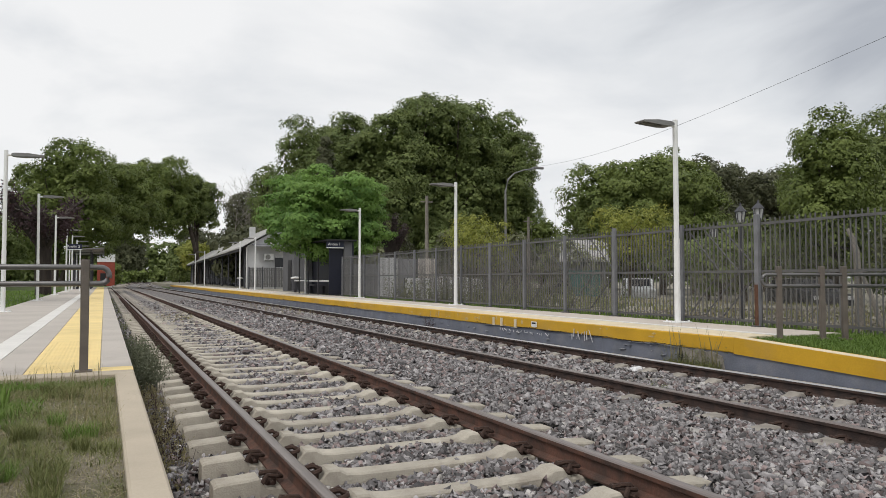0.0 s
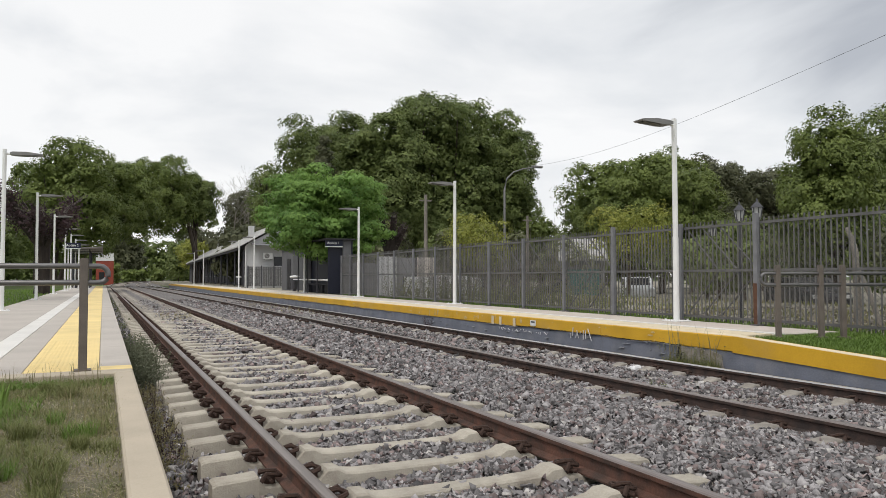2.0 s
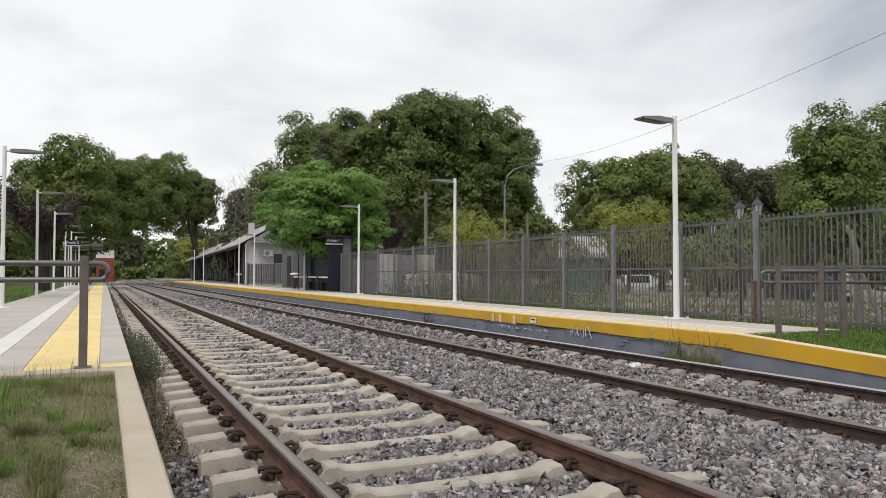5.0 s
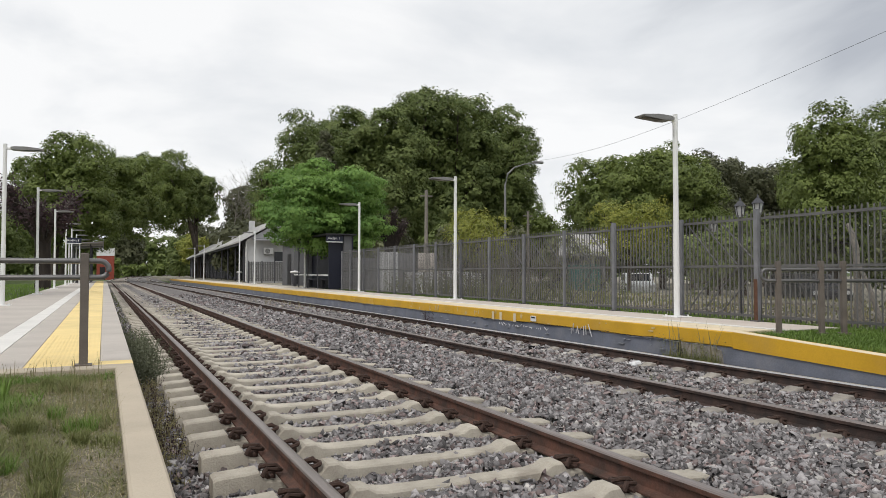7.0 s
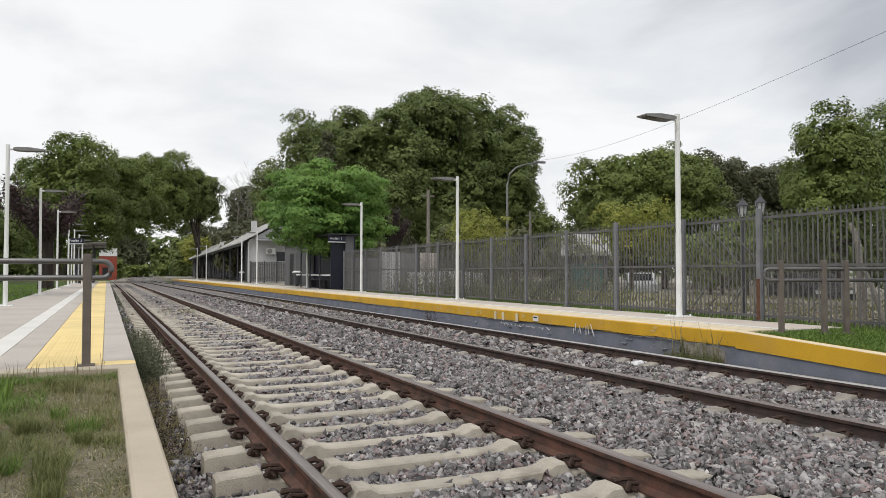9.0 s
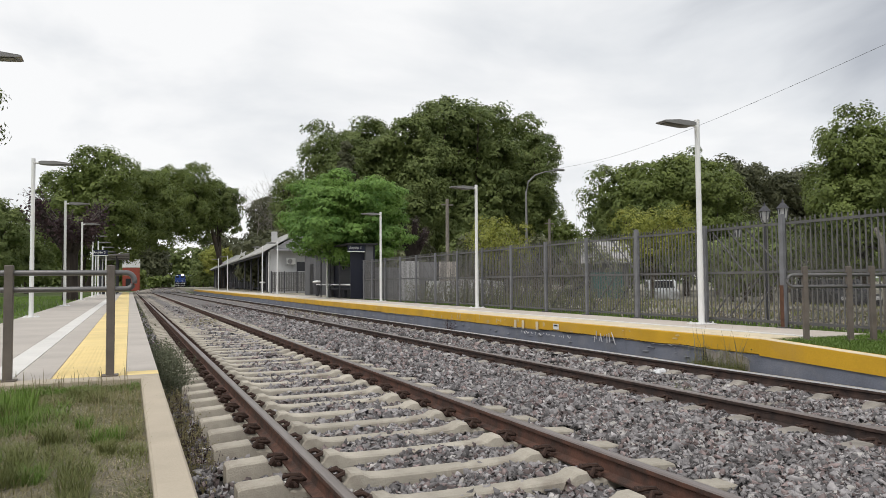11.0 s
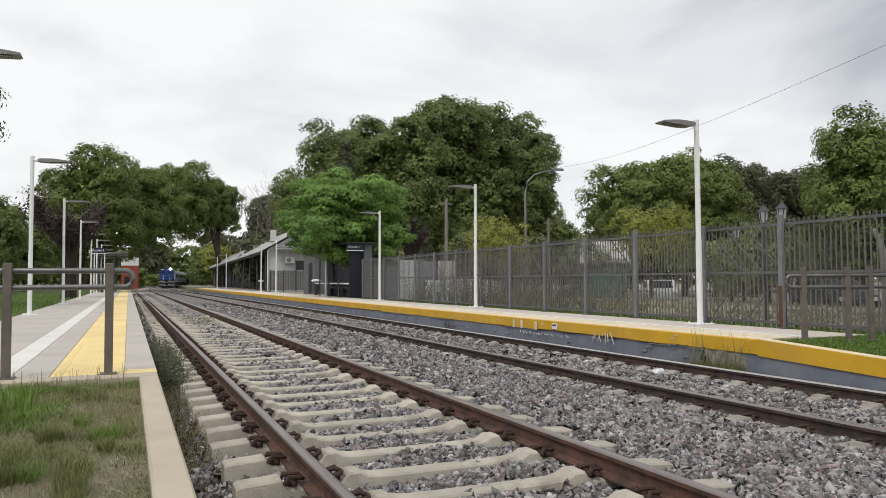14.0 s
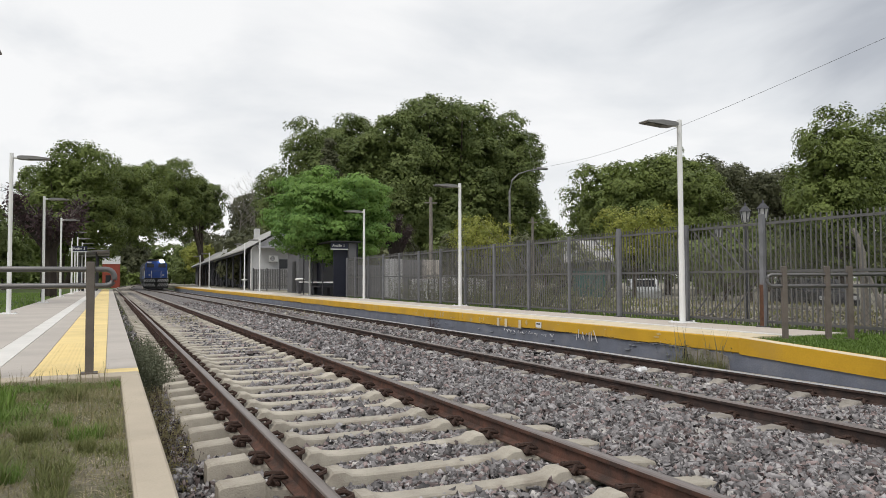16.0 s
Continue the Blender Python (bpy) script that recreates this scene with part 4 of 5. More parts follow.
    pos, u, j = pos[~inside][:n], u[~inside][:n], j[~inside][:n]
    n = len(pos)
    out = pos - np.array([cx, cy, cz - H * 0.15])
    out /= np.linalg.norm(out, axis=1)[:, None]
    nr = u * 0.75 + (pos - C[j // nb]) / Rr[j // nb][:, None] * 0.6 + out * 0.25 + rng.normal(size=(n, 3)) * 0.26 + np.array([0, 0, 0.2])
    # large foliage in the heart of the crown shuts out the sky
    m = n // 8
    w = rng.normal(size=(m, 3))
    w *= (rng.uniform(0, 1, m) ** 0.4 / np.linalg.norm(w, axis=1))[:, None]
    heart = np.array([cx, cy, cz]) + w * np.array([W * 0.7, depth * 0.6, H * 0.38])
    if shape == "cone":
        heart[:, 0] = cx + (heart[:, 0] - cx) * (1.0 - 0.75 * (heart[:, 2] - cz + H / 2) / H)
    pos, nr = np.vstack([pos, heart]), np.vstack([nr, rng.normal(size=(m, 3))])
    size = np.concatenate([leafsize * rng.uniform(0.6, 1.3, n), leafsize * rng.uniform(1.4, 2.4, m)])[:, None]
    n += m
    nr /= np.linalg.norm(nr, axis=1)[:, None]
    a = np.cross(nr, rng.normal(size=(n, 3)))
    a /= np.linalg.norm(a, axis=1)[:, None]
    b = np.cross(nr, a)
    fold = nr * size * 0.18
    v = np.stack([pos - a * size * 0.6 - b * size * 0.42, pos + a * size * 0.62 - b * size * 0.3 + fold, pos + a * size * 0.05 + b * size * 0.66], 1).reshape(-1, 3)
    o = (np.arange(n) * 3)[:, None]
    raw("crown", v, o + np.array([[0, 1, 2]]), leaf, t)
    return t


PLANE = "tall dark green plane tree with a dense crown"
TREES = [
    ("plane_tree", "leaf_dark", 19.2, 75, 7.4, 3.3, 18.3, PLANE), ("plane_tree", "leaf_dark", 24.6, 80, 9.8, 3.2, 20.4, PLANE),
    ("plane_tree", "leaf_dark", 26.7, 74, 9.8, 2.5, 20.1, PLANE), ("plane_tree", "leaf_dark", 31.9, 77, 10.6, 2.6, 22.5, PLANE),
    ("plane_tree", "leaf_dark", 36.3, 75, 10.6, 2.6, 22.0, PLANE), ("plane_tree", "leaf_dark", 42.6, 78, 11.2, 3.0, 23.1, PLANE),
    ("plane_tree", "leaf_dark", 43.7, 74, 7.6, 3.0, 18.5, PLANE),
    ("plane_tree", "leaf_mid", -3.4, 95, 12.0, 2.6, 17.9, "broad green plane tree behind the platform", (-5.4, 97)),
    ("plane_tree", "leaf_mid", -7.3, 100, 7.8, 2.0, 15.2, "green plane tree behind the platform"),
    ("plane_tree", "leaf_mid", 3.0, 112, 9.6, 5.6, 17.0, "green plane tree whose boughs overhang the track", (-3.6, 114)),
    ("plane_tree", "leaf_mid", 8.4, 128, 14.8, 7.3, 21.2, "tall plane tree whose boughs overhang the bend", (15.4, 131)),
    ("plane_tree", "leaf_dark", 14.4, 132, 8.6, 8.6, 19.6, "tall dark plane tree beside the bend"),
    ("plane_tree", "leaf_mid", 1.6, 104, 9.0, 5.8, 16.9, "green plane tree whose boughs overhang the platform", (-5.2, 105)),
    ("lawn_tree", "leaf_dark", -9.7, 85, 5.5, 0.7, 7.8, "dark green tree on the lawn"), ("lawn_tree", "leaf_dark", -10.2, 70, 5.5, 0.9, 8.4, "dark green tree on the lawn"),
    ("lawn_tree", "leaf_dark", -14.5, 78, 8, 0.9, 9.4, "dark green tree at the edge of the lawn"),
    ("lawn_tree", "leaf_mid", -7.95, 30, 8.0, 3.5, 9.9, "green tree with drooping outer twigs on the lawn"),
    ("garden_tree", "leaf_mid", 41.2, 50, 11.4, 2.2, 12.3, "broad dark green garden tree"), ("garden_tree", "leaf_dark", 38.7, 52, 5.4, 2.0, 8.6, "dark green garden tree"),
    ("garden_tree", "leaf_mid", 44.7, 50, 8.4, 2.7, 12.6, "green garden tree with a rounded crown"), ("garden_tree", "leaf_mid", 45.2, 47, 7.0, 1.5, 10.3, "green garden tree behind the fence"),
    ("pine_tree", "leaf_pine", 55.8, 56, 7.8, 3.0, 14.0, "dark olive pine behind the gardens"), ("pine_tree", "leaf_pine", 61.7, 58, 8.6, 2.0, 13.5, "dark olive pine behind the gardens"),
    ("pine_tree", "leaf_pine", 63.0, 55, 9.2, 2.0, 12.8, "dark olive pine behind the gardens"),
    ("garden_tree", "leaf_mid", 32.2, 24, 5.6, 0.9, 9.6, "pointed green poplar-like tree behind the fence", None, "cone"), ("garden_tree", "leaf_mid", 34.3, 26.6, 3.6, 1.0, 7.9, "green tree behind the fence"),
    ("garden_tree", "leaf_dark", 43.1, 28, 8.3, 1.1, 11.6, "dark green tree behind the fence", None, "cone"),
    ("yellow_shrub", "leaf_yellow", 26.2, 32, 5.0, 1.6, 5.2, "yellow-green shrub behind the fence"), ("yellow_shrub", "leaf_yellow", 22.0, 42, 4.9, 1.2, 5.5, "yellow-green shrub behind the fence"),
    ("garden_tree", "leaf_mid", 44.8, 70, 4.2, 3.0, 8.0, "pale green tree beyond the yard"),
    ("track_tree", "leaf_yellow", 18.0, 170, 8.6, 2.9, 9.9, "rounded yellow-green tree beside the bend"),
    ("station_tree", "leaf_pine", 22.7, 135, 8.2, 3.5, 17.4, "dark tree behind the station"), ("station_tree", "leaf_dark", 22.8, 112, 6.8, 5.0, 19.0, "dark tree behind the station"),
    ("track_tree", "leaf_dark", 17.2, 190, 7.6, 0.3, 10.6, "dark tree on the inside of the bend"), ("track_tree", "leaf_pine", 23.5, 205, 14.5, 0.3, 15.3, "dark tree on the inside of the bend"),
    ("track_tree", "leaf_dark", 15.2, 172, 4.6, 0.1, 5.8, "dark shrub on the inside of the bend")]
for i, (nm, lf, x, y, w, z0, z1, lab, *rest) in enumerate(TREES):
    tree(nm, lf, x, y, w, z0, z1, lab, rest[0] if rest else None, seed=i, shape=rest[1] if len(rest) > 1 else "round", lump=0.15 if nm in ("plane_tree", "garden_tree") else 0.16,
         z_ground=-0.42 if y > 135 else 0.15, px=2.5, blobs=50 if nm == "plane_tree" else 60, cap=44000 if y < 31 else 38000 if nm in ("plane_tree", "garden_tree") else 18000, fill=4 if nm == "yellow_shrub" else 13.0, squash=0.85)
tree("bright_tree", "leaf_bright", 10.85, 37.9, 7.6, 1.45, 7.2, "bright green feathery tree spreading over the shelter", (12.4, 39.4), 60, depth=3.4, px=3.2, blobs=90, fill=16, lump=0.15, cap=60000, squash=0.45)

tree("cypress_tree", "leaf_pine", 18.6, 66, 2.6, 6.0, 14.6, "narrow dark cypress before the plane trees", None, 61, px=2.9, blobs=30, lump=0.1, shape="cone", cap=9000)

# pines and bushes far down the line
for i in range(16):
    x, y = (2.5 + i * 0.75, 262 + random.uniform(-4, 12)) if i < 12 else (14 + (i - 12) * 5.0, 330 + i)
    tree("pine_tree", "leaf_pine", x, y, random.uniform(3.6, 6), 0.5, random.uniform(12, 17), "distant dark pine tree", None, 200 + i, px=3.6, blobs=18, z_ground=-0.42, shape="cone")
for i in range(9):
    x, y = -9 + i * 1.35, 186 + random.uniform(-6, 10)
    tree("bush", "leaf_mid", x, y, random.uniform(4, 6), -0.4, random.uniform(2.8, 5.2), "green bush beside the line", None, 240 + i, px=3.4, blobs=14, z_ground=-0.42, category="bush")
for i in range(8):
    tree("bush", "leaf_dark", line(11.5, 205 + i * 7)[0] + random.uniform(0, 1.5), 205 + i * 7, 5.5, -0.4, random.uniform(4.5, 7), "dark bush on the inside of the bend", None, 255 + i, px=3.4, blobs=14, z_ground=-0.42, category="bush")
for i in range(40):
    x, y = -75 + i * 7.5 + random.uniform(-3, 3), 320 + random.uniform(-10, 30)
    tree("far_tree", "leaf_dark", x, y, random.uniform(12, 16), 0.0, random.uniform(13, 19), "distant dark tree on the horizon", None, 280 + i, px=5, blobs=18, z_ground=-0.42, cap=2600)
for i in range(7):
    tree("bush", "leaf_mid", 7.0 + i * 4.2, 236 + random.uniform(-5, 5) - i * 1.5, 7.0, -0.42, random.uniform(3.4, 5.0), "green bush beyond the bend", None, 520 + i, px=3.4, blobs=16, z_ground=-0.42, category="bush")
# hedges that close the view behind the lawn and the gardens
for i in range(9):
    tree("hedge", "leaf_dark", -40 + i * 4.0, 118 + random.uniform(-4, 4), 6.5, 0.0, random.uniform(4.5, 6.5), "dark hedge at the far edge of the lawn", None, 400 + i, px=5.2, blobs=18, category="hedge", cap=2600)
for i in range(26):
    a = radians(9.5 + i * 2.1)
    d = 98 + random.uniform(-6, 6)
    tree("hedge", "leaf_dark" if i % 2 else "leaf_pine", d * math.sin(a), d * math.cos(a), 8.5, 0.0, random.uniform(6, 8.5) if i not in (11, 12) else 4.2, "dark hedge behind the gardens", None, 420 + i, px=5.2, blobs=20, category="hedge", cap=2600)
# dark undergrowth in the yard and the gardens
for i, (x, y, w, h) in enumerate(((29, 17, 5, 3.2), (32, 20, 5, 3.4), (35, 23, 5, 3.6), (33, 15.5, 5, 3.6), (36, 19, 6, 3.8), (27, 26, 5, 3.0), (29, 13, 5.0, 3.2), (34, 12, 6, 3.8),
                                  (34, 34, 6, 4), (38, 38, 6, 4.5), (31, 44, 6, 4), (36, 33, 6, 5), (26, 52, 7, 5), (20, 56, 6, 5), (30, 60, 8, 6), (24, 66, 7, 6), (36, 66, 8, 6), (43, 62, 8, 6), (48, 46, 8, 6), (52, 40, 8, 6))):
    tree("bush", ("leaf_pine", "weed", "leaf_dark")[i % 3], x, y, w, 0.1, h, "dense dark undergrowth behind the fence", None, 330 + i, px=4.6, blobs=18, category="bush", cap=3600, fill=4.5)


# pale twiggy growth against the back of the fence
def twiggy(x0, x1, y0, y1, n, h, seed, label):
    rng = np.random.default_rng(seed)
    V, F = [], []
    for i in range(n):
        a = np.array([rng.uniform(x0, x1), rng.uniform(y0, y1), 0.15])
        d = np.array([rng.normal(0, 0.35), rng.normal(0, 0.35), 1.0]) * h * rng.uniform(0.4, 1.1)
        for q in range(4):
            e = d if q == 0 else d * rng.uniform(0.3, 0.6) + rng.normal(0, 0.25, 3)
            b = a if q == 0 else a + d * rng.uniform(0.3, 0.8)
            s = np.array([0.006, 0.004, 0]) * rng.uniform(0.5, 1.3)
            o = len(V)
            V += [b - s, b + s, b + e + s * 0.4, b + e - s * 0.4]
            F.append((o, o + 1, o + 2, o + 3))
    return tagged(raw("twigs", V, F, "bark_pale"), label, "brush", kind="stuff")


twiggy(11.0, 13.5, 16, 27, 520, 1.7, 51, "pale dry brush behind the fence")
twiggy(12, 17, 6.5, 14, 500, 1.2, 52, "pale dry brush and cut branches in the yard")
twiggy(17, 23, 9, 21, 1100, 2.3, 54, "tangled grey brush on the bank behind the yard")
weeds(11.0, 13.0, 15, 30, 700, 0.9, 53, "grey-green weeds behind the fence", 0.15, leaf=0.035)


def bare_tree(x, y, h, seed, label):
    rnd = random.Random(seed)
    t = empty("bare_tree", pose(x, y, 0), label, "tree")
    bm = bmesh.new()
    trunk_mesh(bm, (0, 0, 0), (0.4, 0, h * 0.6), 0.14, 0.05, 7, 0.3, rnd)
    part("trunk", bm, "bark_pale", t)

    def grow(a, d, l, r, k, bm):
        b = a + d * l
        rod(bm, a, b, r, r * 0.7, 4)
        if k:
            for _ in range(3):
                e = (d + Vector((rnd.uniform(-0.7, 0.7), rnd.uniform(-0.7, 0.7), rnd.uniform(-0.2, 0.5)))).normalized()
                grow(a.lerp(b, rnd.uniform(0.5, 1)), e, l * rnd.uniform(0.55, 0.8), r * 0.6, k - 1, bm)
    for _ in range(7):
        bm = bmesh.new()
        d = Vector((rnd.uniform(-0.9, 0.9), rnd.uniform(-0.9, 0.9), rnd.uniform(0.5, 1.1))).normalized()
        grow(Vector((0.3, 0, h * rnd.uniform(0.4, 0.6))), d, h * 0.2, 0.03, 3, bm)
        part("limb", bm, "bark_pale", t)
    return t


bare_tree(18.8, 120, 19.5, 1, "pale leafless tree behind the station")
bare_tree(21.5, 124, 20, 2, "pale leafless tree behind the station")


def pollard(x, y, h, w, seed, label, tr):
    """A lopped trunk with swollen knuckles, short stubs and withered leaves."""
    rnd = random.Random(seed)
    rng = np.random.default_rng(seed)
    t = empty("lopped_tree", pose(x, y, 0.15), label, "tree")
    bm = bmesh.new()
    tube(bm, [(0, 0, -0.1), (0.05, 0, h * 0.2), (-0.03, 0, h * 0.42), (0, 0, h * 0.55)], [tr * 1.25, tr, tr * 1.05, tr * 1.2], 12)
    for v in bm.verts:
        v.co += Vector((noise.noise(v.co * 3), noise.noise(v.co * 3 + Vector((9, 0, 0))), 0)) * tr * 0.3
    part("trunk", bm, "bark_dark", t)
    ends = []
    for i in range(7):
        a = i / 7 * 6.283
        e = Vector((math.cos(a) * w * rnd.uniform(0.25, 0.46), math.sin(a) * w * 0.35, h * rnd.uniform(0.72, 0.95)))
        bm = bmesh.new()
        trunk_mesh(bm, (0, 0, h * 0.42), e, tr * 0.6, tr * 0.36, 8, 0.12, rnd)
        part("limb", bm, "bark_dark", t)
        ends.append(e)
    n = 2600
    k = rng.integers(0, len(ends), n)
    E = np.array([tuple(e) for e in ends])
    f = rng.uniform(0.55, 1.08, (n, 1))
    base = np.array([0, 0, h * 0.4])
    pos = base + (E[k] - base) * f + rng.normal(size=(n, 3)) * w * 0.06
    a, b = rng.normal(size=(n, 3)), rng.normal(size=(n, 3))
    s = w * 0.022
    a *= s / np.linalg.norm(a, axis=1)[:, None]
    b *= s / np.linalg.norm(b, axis=1)[:, None]
    v = np.stack([pos - a, pos - b * 0.7, pos + a, pos + b * 0.7], 1).reshape(-1, 3)
    raw("withered_leaves", v, (np.arange(n) * 4)[:, None] + np.array([[0, 1, 2, 3]]), "leaf_purple", t)
    bm = bmesh.new()
    for e in ends:
        for j in range(9):
            d = Vector((rnd.uniform(-1, 1), rnd.uniform(-1, 1), rnd.uniform(0.1, 1))).normalized() * w * 0.2
            rod(bm, e, e + d, 0.012, 0.005, 4)
    tagged(part("twigs", bm, "bark_pale", t), kind="stuff")


pollard(-3.05, 45.5, 5.9, 4.8, 3, "dark lopped tree trunk with withered purple leaves", 0.36)
pollard(15.3, 40, 5.1, 2.2, 4, "dark lopped tree stump with purple twigs", 0.35)


# ---- station on the east platform ----
def station():
    t = empty("station_building", pose(11.0, 66, 0.26, 0, 0, -2.7), "long white station building with a sheet-metal canopy roof", "building")
    Lg = 88
    part("gable_wall", bm_gable(0.5, 8.0, 0.0, 0.25, 3.75, 5.9, 4.3), "wall_white", t, "white gable wall")
    # dark colour on this white building's front stands in for shade under the canopy
    part("front_wall", bbox(2.6, 2.85, 0.25, Lg - 2, 0, 4.6), "wall_dark", t, "front wall with the canopy's shade put into its dark colour")
    part("back_wall", bbox(7.75, 8.0, 0.25, Lg - 2, 0, 3.7), "wall_grey", t)
    part("far_wall", bm_gable(0.5, 8.0, Lg - 2, Lg - 1.75, 3.75, 5.9, 4.3), "wall_grey", t)
    bm = bmesh.new()
    prism(bm, [(-0.15, 3.55), (4.3, 6.1), (4.3, 6.22), (-0.15, 3.67)], -0.5, Lg)
    r = part("roof", bm, "roof", t, "pale sheet-metal roof")
    bm = bmesh.new()
    prism(bm, [(4.3, 6.1), (8.5, 3.55), (8.5, 3.67), (4.3, 6.22)], -0.5, Lg)
    part("roof", bm, "roof", t)
    part("gutter", bbox(-0.27, -0.13, -0.5, Lg, 3.5, 3.62), "roof", r)
    part("fascia", bbox(-0.12, -0.06, -0.45, Lg, 3.28, 3.52), "wall_dark", r)
    for k in range(60):
        y = -0.3 + k * 1.5
        bm = bmesh.new()
        prism(bm, [(-0.15, 3.675), (4.3, 6.225), (4.3, 6.26), (-0.15, 3.71)], y, y + 0.06)
        part("roof_seam", bm, "roof", r)
    for k in range(13):
        y = 0.6 + k * 6.9
        p = part("canopy_post", rod(bmesh.new(), (0.35, y, 0), (0.35, y, 3.4), 0.08, seg=10), "wall_dark", t)
        bm = bmesh.new()
        rod(bm, (0.35, y, 2.5), (1.2, y, 3.6), 0.04, seg=6)
        part("post_bracket", bm, "wall_dark", p)
    for k in range(9):
        y = 4 + k * 9
        d = part("door", bbox(2.54, 2.598, y, y + 1.3, 0, 2.6), "dark", t, "dark doorway")
        part("door_frame", bbox(2.52, 2.538, y - 0.1, y + 1.4, 2.6, 2.72), "wall_white", d)
        w = part("window", bbox(2.55, 2.598, y + 3.2, y + 4.9, 1.0, 2.6), "window_dark", t)
        part("window_sill", bbox(2.4, 2.548, y + 3.1, y + 5.0, 0.92, 1.0), "wall_white", w)
    part("chimney", bbox(2.9, 3.5, 17, 17.7, 4.6, 6.6, bevel=0.03), "wall_white", t)
    part("flue", rod(bmesh.new(), (1.6, 40, 4.4), (1.6, 40, 6.6), 0.09, seg=8), "roof", t)
    # window in the gable wall and the small sheet roof before it
    w = part("window", bbox(2.9, 4.3, -0.06, -0.004, 1.85, 2.7), "window_dark", t)
    part("window_sill", bbox(2.8, 4.4, -0.12, -0.062, 1.78, 1.85), "wall_white", w)
    bm = bmesh.new()
    prism(bm, [(-1.6, 3.62), (-1.6, 3.68), (0.0, 3.9), (0.0, 3.84)], 0.9, 5.2, "x")
    part("porch_roof", bm, "wall_grey", t, "small grey sheet roof on the gable")
    d = part("downpipe", rod(bmesh.new(), (0.42, -0.08, 0), (0.42, -0.08, 3.6), 0.06, seg=8), "white_paint", t)


def bm_gable(u0, u1, v0, v1, eave, ridge, um):
    bm = bmesh.new()
    return prism(bm, [(u0, -0.3), (u1, -0.3), (u1, eave - 0.25), (um, ridge), (u0, eave)], v0, v1)


station()


def air_conditioner():
    t = empty("air_conditioner", pose(13.3, 65.5, 2.72, 0, 0, -2.7), "white outdoor air conditioner on the gable wall", "air conditioner")
    part("case", bbox(-0.4, 0.4, -0.15, 0.15, 0, 0.56, bevel=0.02), "white_paint", t)
    bm = bmesh.new()
    bmesh.ops.create_cone(bm, cap_ends=True, segments=20, radius1=0.22, radius2=0.22, depth=0.02, matrix=pose(-0.1, -0.162, 0.28, 90))
    f = part("fan_grille", bm, "lamp_grey", t)
    for k in range(5):
        part("grille_bar", bbox(-0.3, 0.1, -0.182, -0.174, 0.1 + k * 0.085, 0.115 + k * 0.085), "white_paint", f)
    for x in (-0.3, 0.3):
        part("wall_bracket", bbox(x - 0.02, x + 0.02, -0.15, 0.45, -0.05, 0.0), "lamp_grey", t)


air_conditioner()


def slat_fence():
    t = empty("slat_fence", pose(11.45, 64.6, 0.26, 0, 0, -2.7), "dark grey slatted fence before the station gable", "fence")
    for k in range(22):
        part("slat", bbox(k * 0.15, k * 0.15 + 0.125, -0.02, 0.02, 0.05, 1.78), "fence", t)
    for z in (0.3, 1.5):
        part("fence_rail", bbox(-0.05, 3.3, 0.022, 0.06, z, z + 0.06), "fence", t)
    for x in (-0.05, 1.1, 2.2, 3.3):
        part("fence_post", bbox(x - 0.04, x + 0.04, -0.06, 0.1, -0.1, 1.86), "wall_dark", t)


slat_fence()


def ticket_hut():
    t = empty("platform_hut", pose(0, 0, 0), "small grey rendered hut beside the shelter", "hut")
    part("wall", bbox(12.0, 13.6, 50.5, 54, 0.1, 3.1, bevel=0.02), "wall_mid", t)
    part("roof", bbox(11.85, 13.8, 50.3, 54.2, 3.1, 3.22), "wall_dark", t)
    part("doorway", bbox(11.96, 11.998, 51.2, 52.2, 0.26, 2.4), "dark", t, "dark doorway")


ticket_hut()


def words(name, text, size, m, material, parent):
    """Flat lettering in the built-in font, turned into a mesh."""
    cu = bpy.data.curves.new(name, "FONT")
    cu.body, cu.size, cu.extrude, cu.align_x = text, size, 0.004, "CENTER"
    tmp = bpy.data.objects.new(name, cu)
    scene.collection.objects.link(tmp)
    bpy.context.view_layer.update()
    me = bpy.data.meshes.new_from_object(tmp.evaluated_get(bpy.context.evaluated_depsgraph_get()))
    bpy.data.objects.remove(tmp)
    me.materials.clear()
    me.materials.append(M[material])
    return link(name, me, parent, m=m)


def waiting_shelter():
    t = empty("waiting_shelter", pose(0, 0, 0), "dark blue glazed waiting shelter with a grey end pillar", "shelter")
    part("end_pillar", bbox(10.72, 11.12, 34.6, 35.0, 0.2, 2.92, bevel=0.01), "wall_mid", t, "grey sheet pillar")
    part("end_pillar", bbox(10.72, 11.12, 42.2, 42.6, 0.2, 2.92, bevel=0.01), "wall_grey", t)
    part("back_panel", bbox(11.13, 11.2, 34.6, 42.6, 0.2, 2.9), "blue_panel", t, "dark blue back panel")
    part("end_panel", bbox(10.0, 10.718, 34.78, 34.84, 0.3, 2.6), "blue_panel", t, "dark blue glazed end panel")
    part("roof", bbox(9.75, 11.3, 34.4, 42.8, 2.925, 3.0, bevel=0.01), "dark", t)
    for y in (36.6, 38.6, 40.6):
        part("column", rod(bmesh.new(), (9.95, y, 0.26), (9.95, y, 2.925), 0.035, seg=8), "wall_dark", t)
    part("lean_rail", bbox(10.05, 10.1, 34.9, 42.2, 0.93, 1.0), "white_paint", t, "pale leaning rail")
    b = part("bench", bbox(10.6, 11.05, 35.4, 41.8, 0.68, 0.74), "wall_dark", t)
    for y in (35.8, 38.6, 41.4):
        part("bench_leg", bbox(10.75, 10.9, y, y + 0.08, 0.26, 0.68), "wall_dark", b)


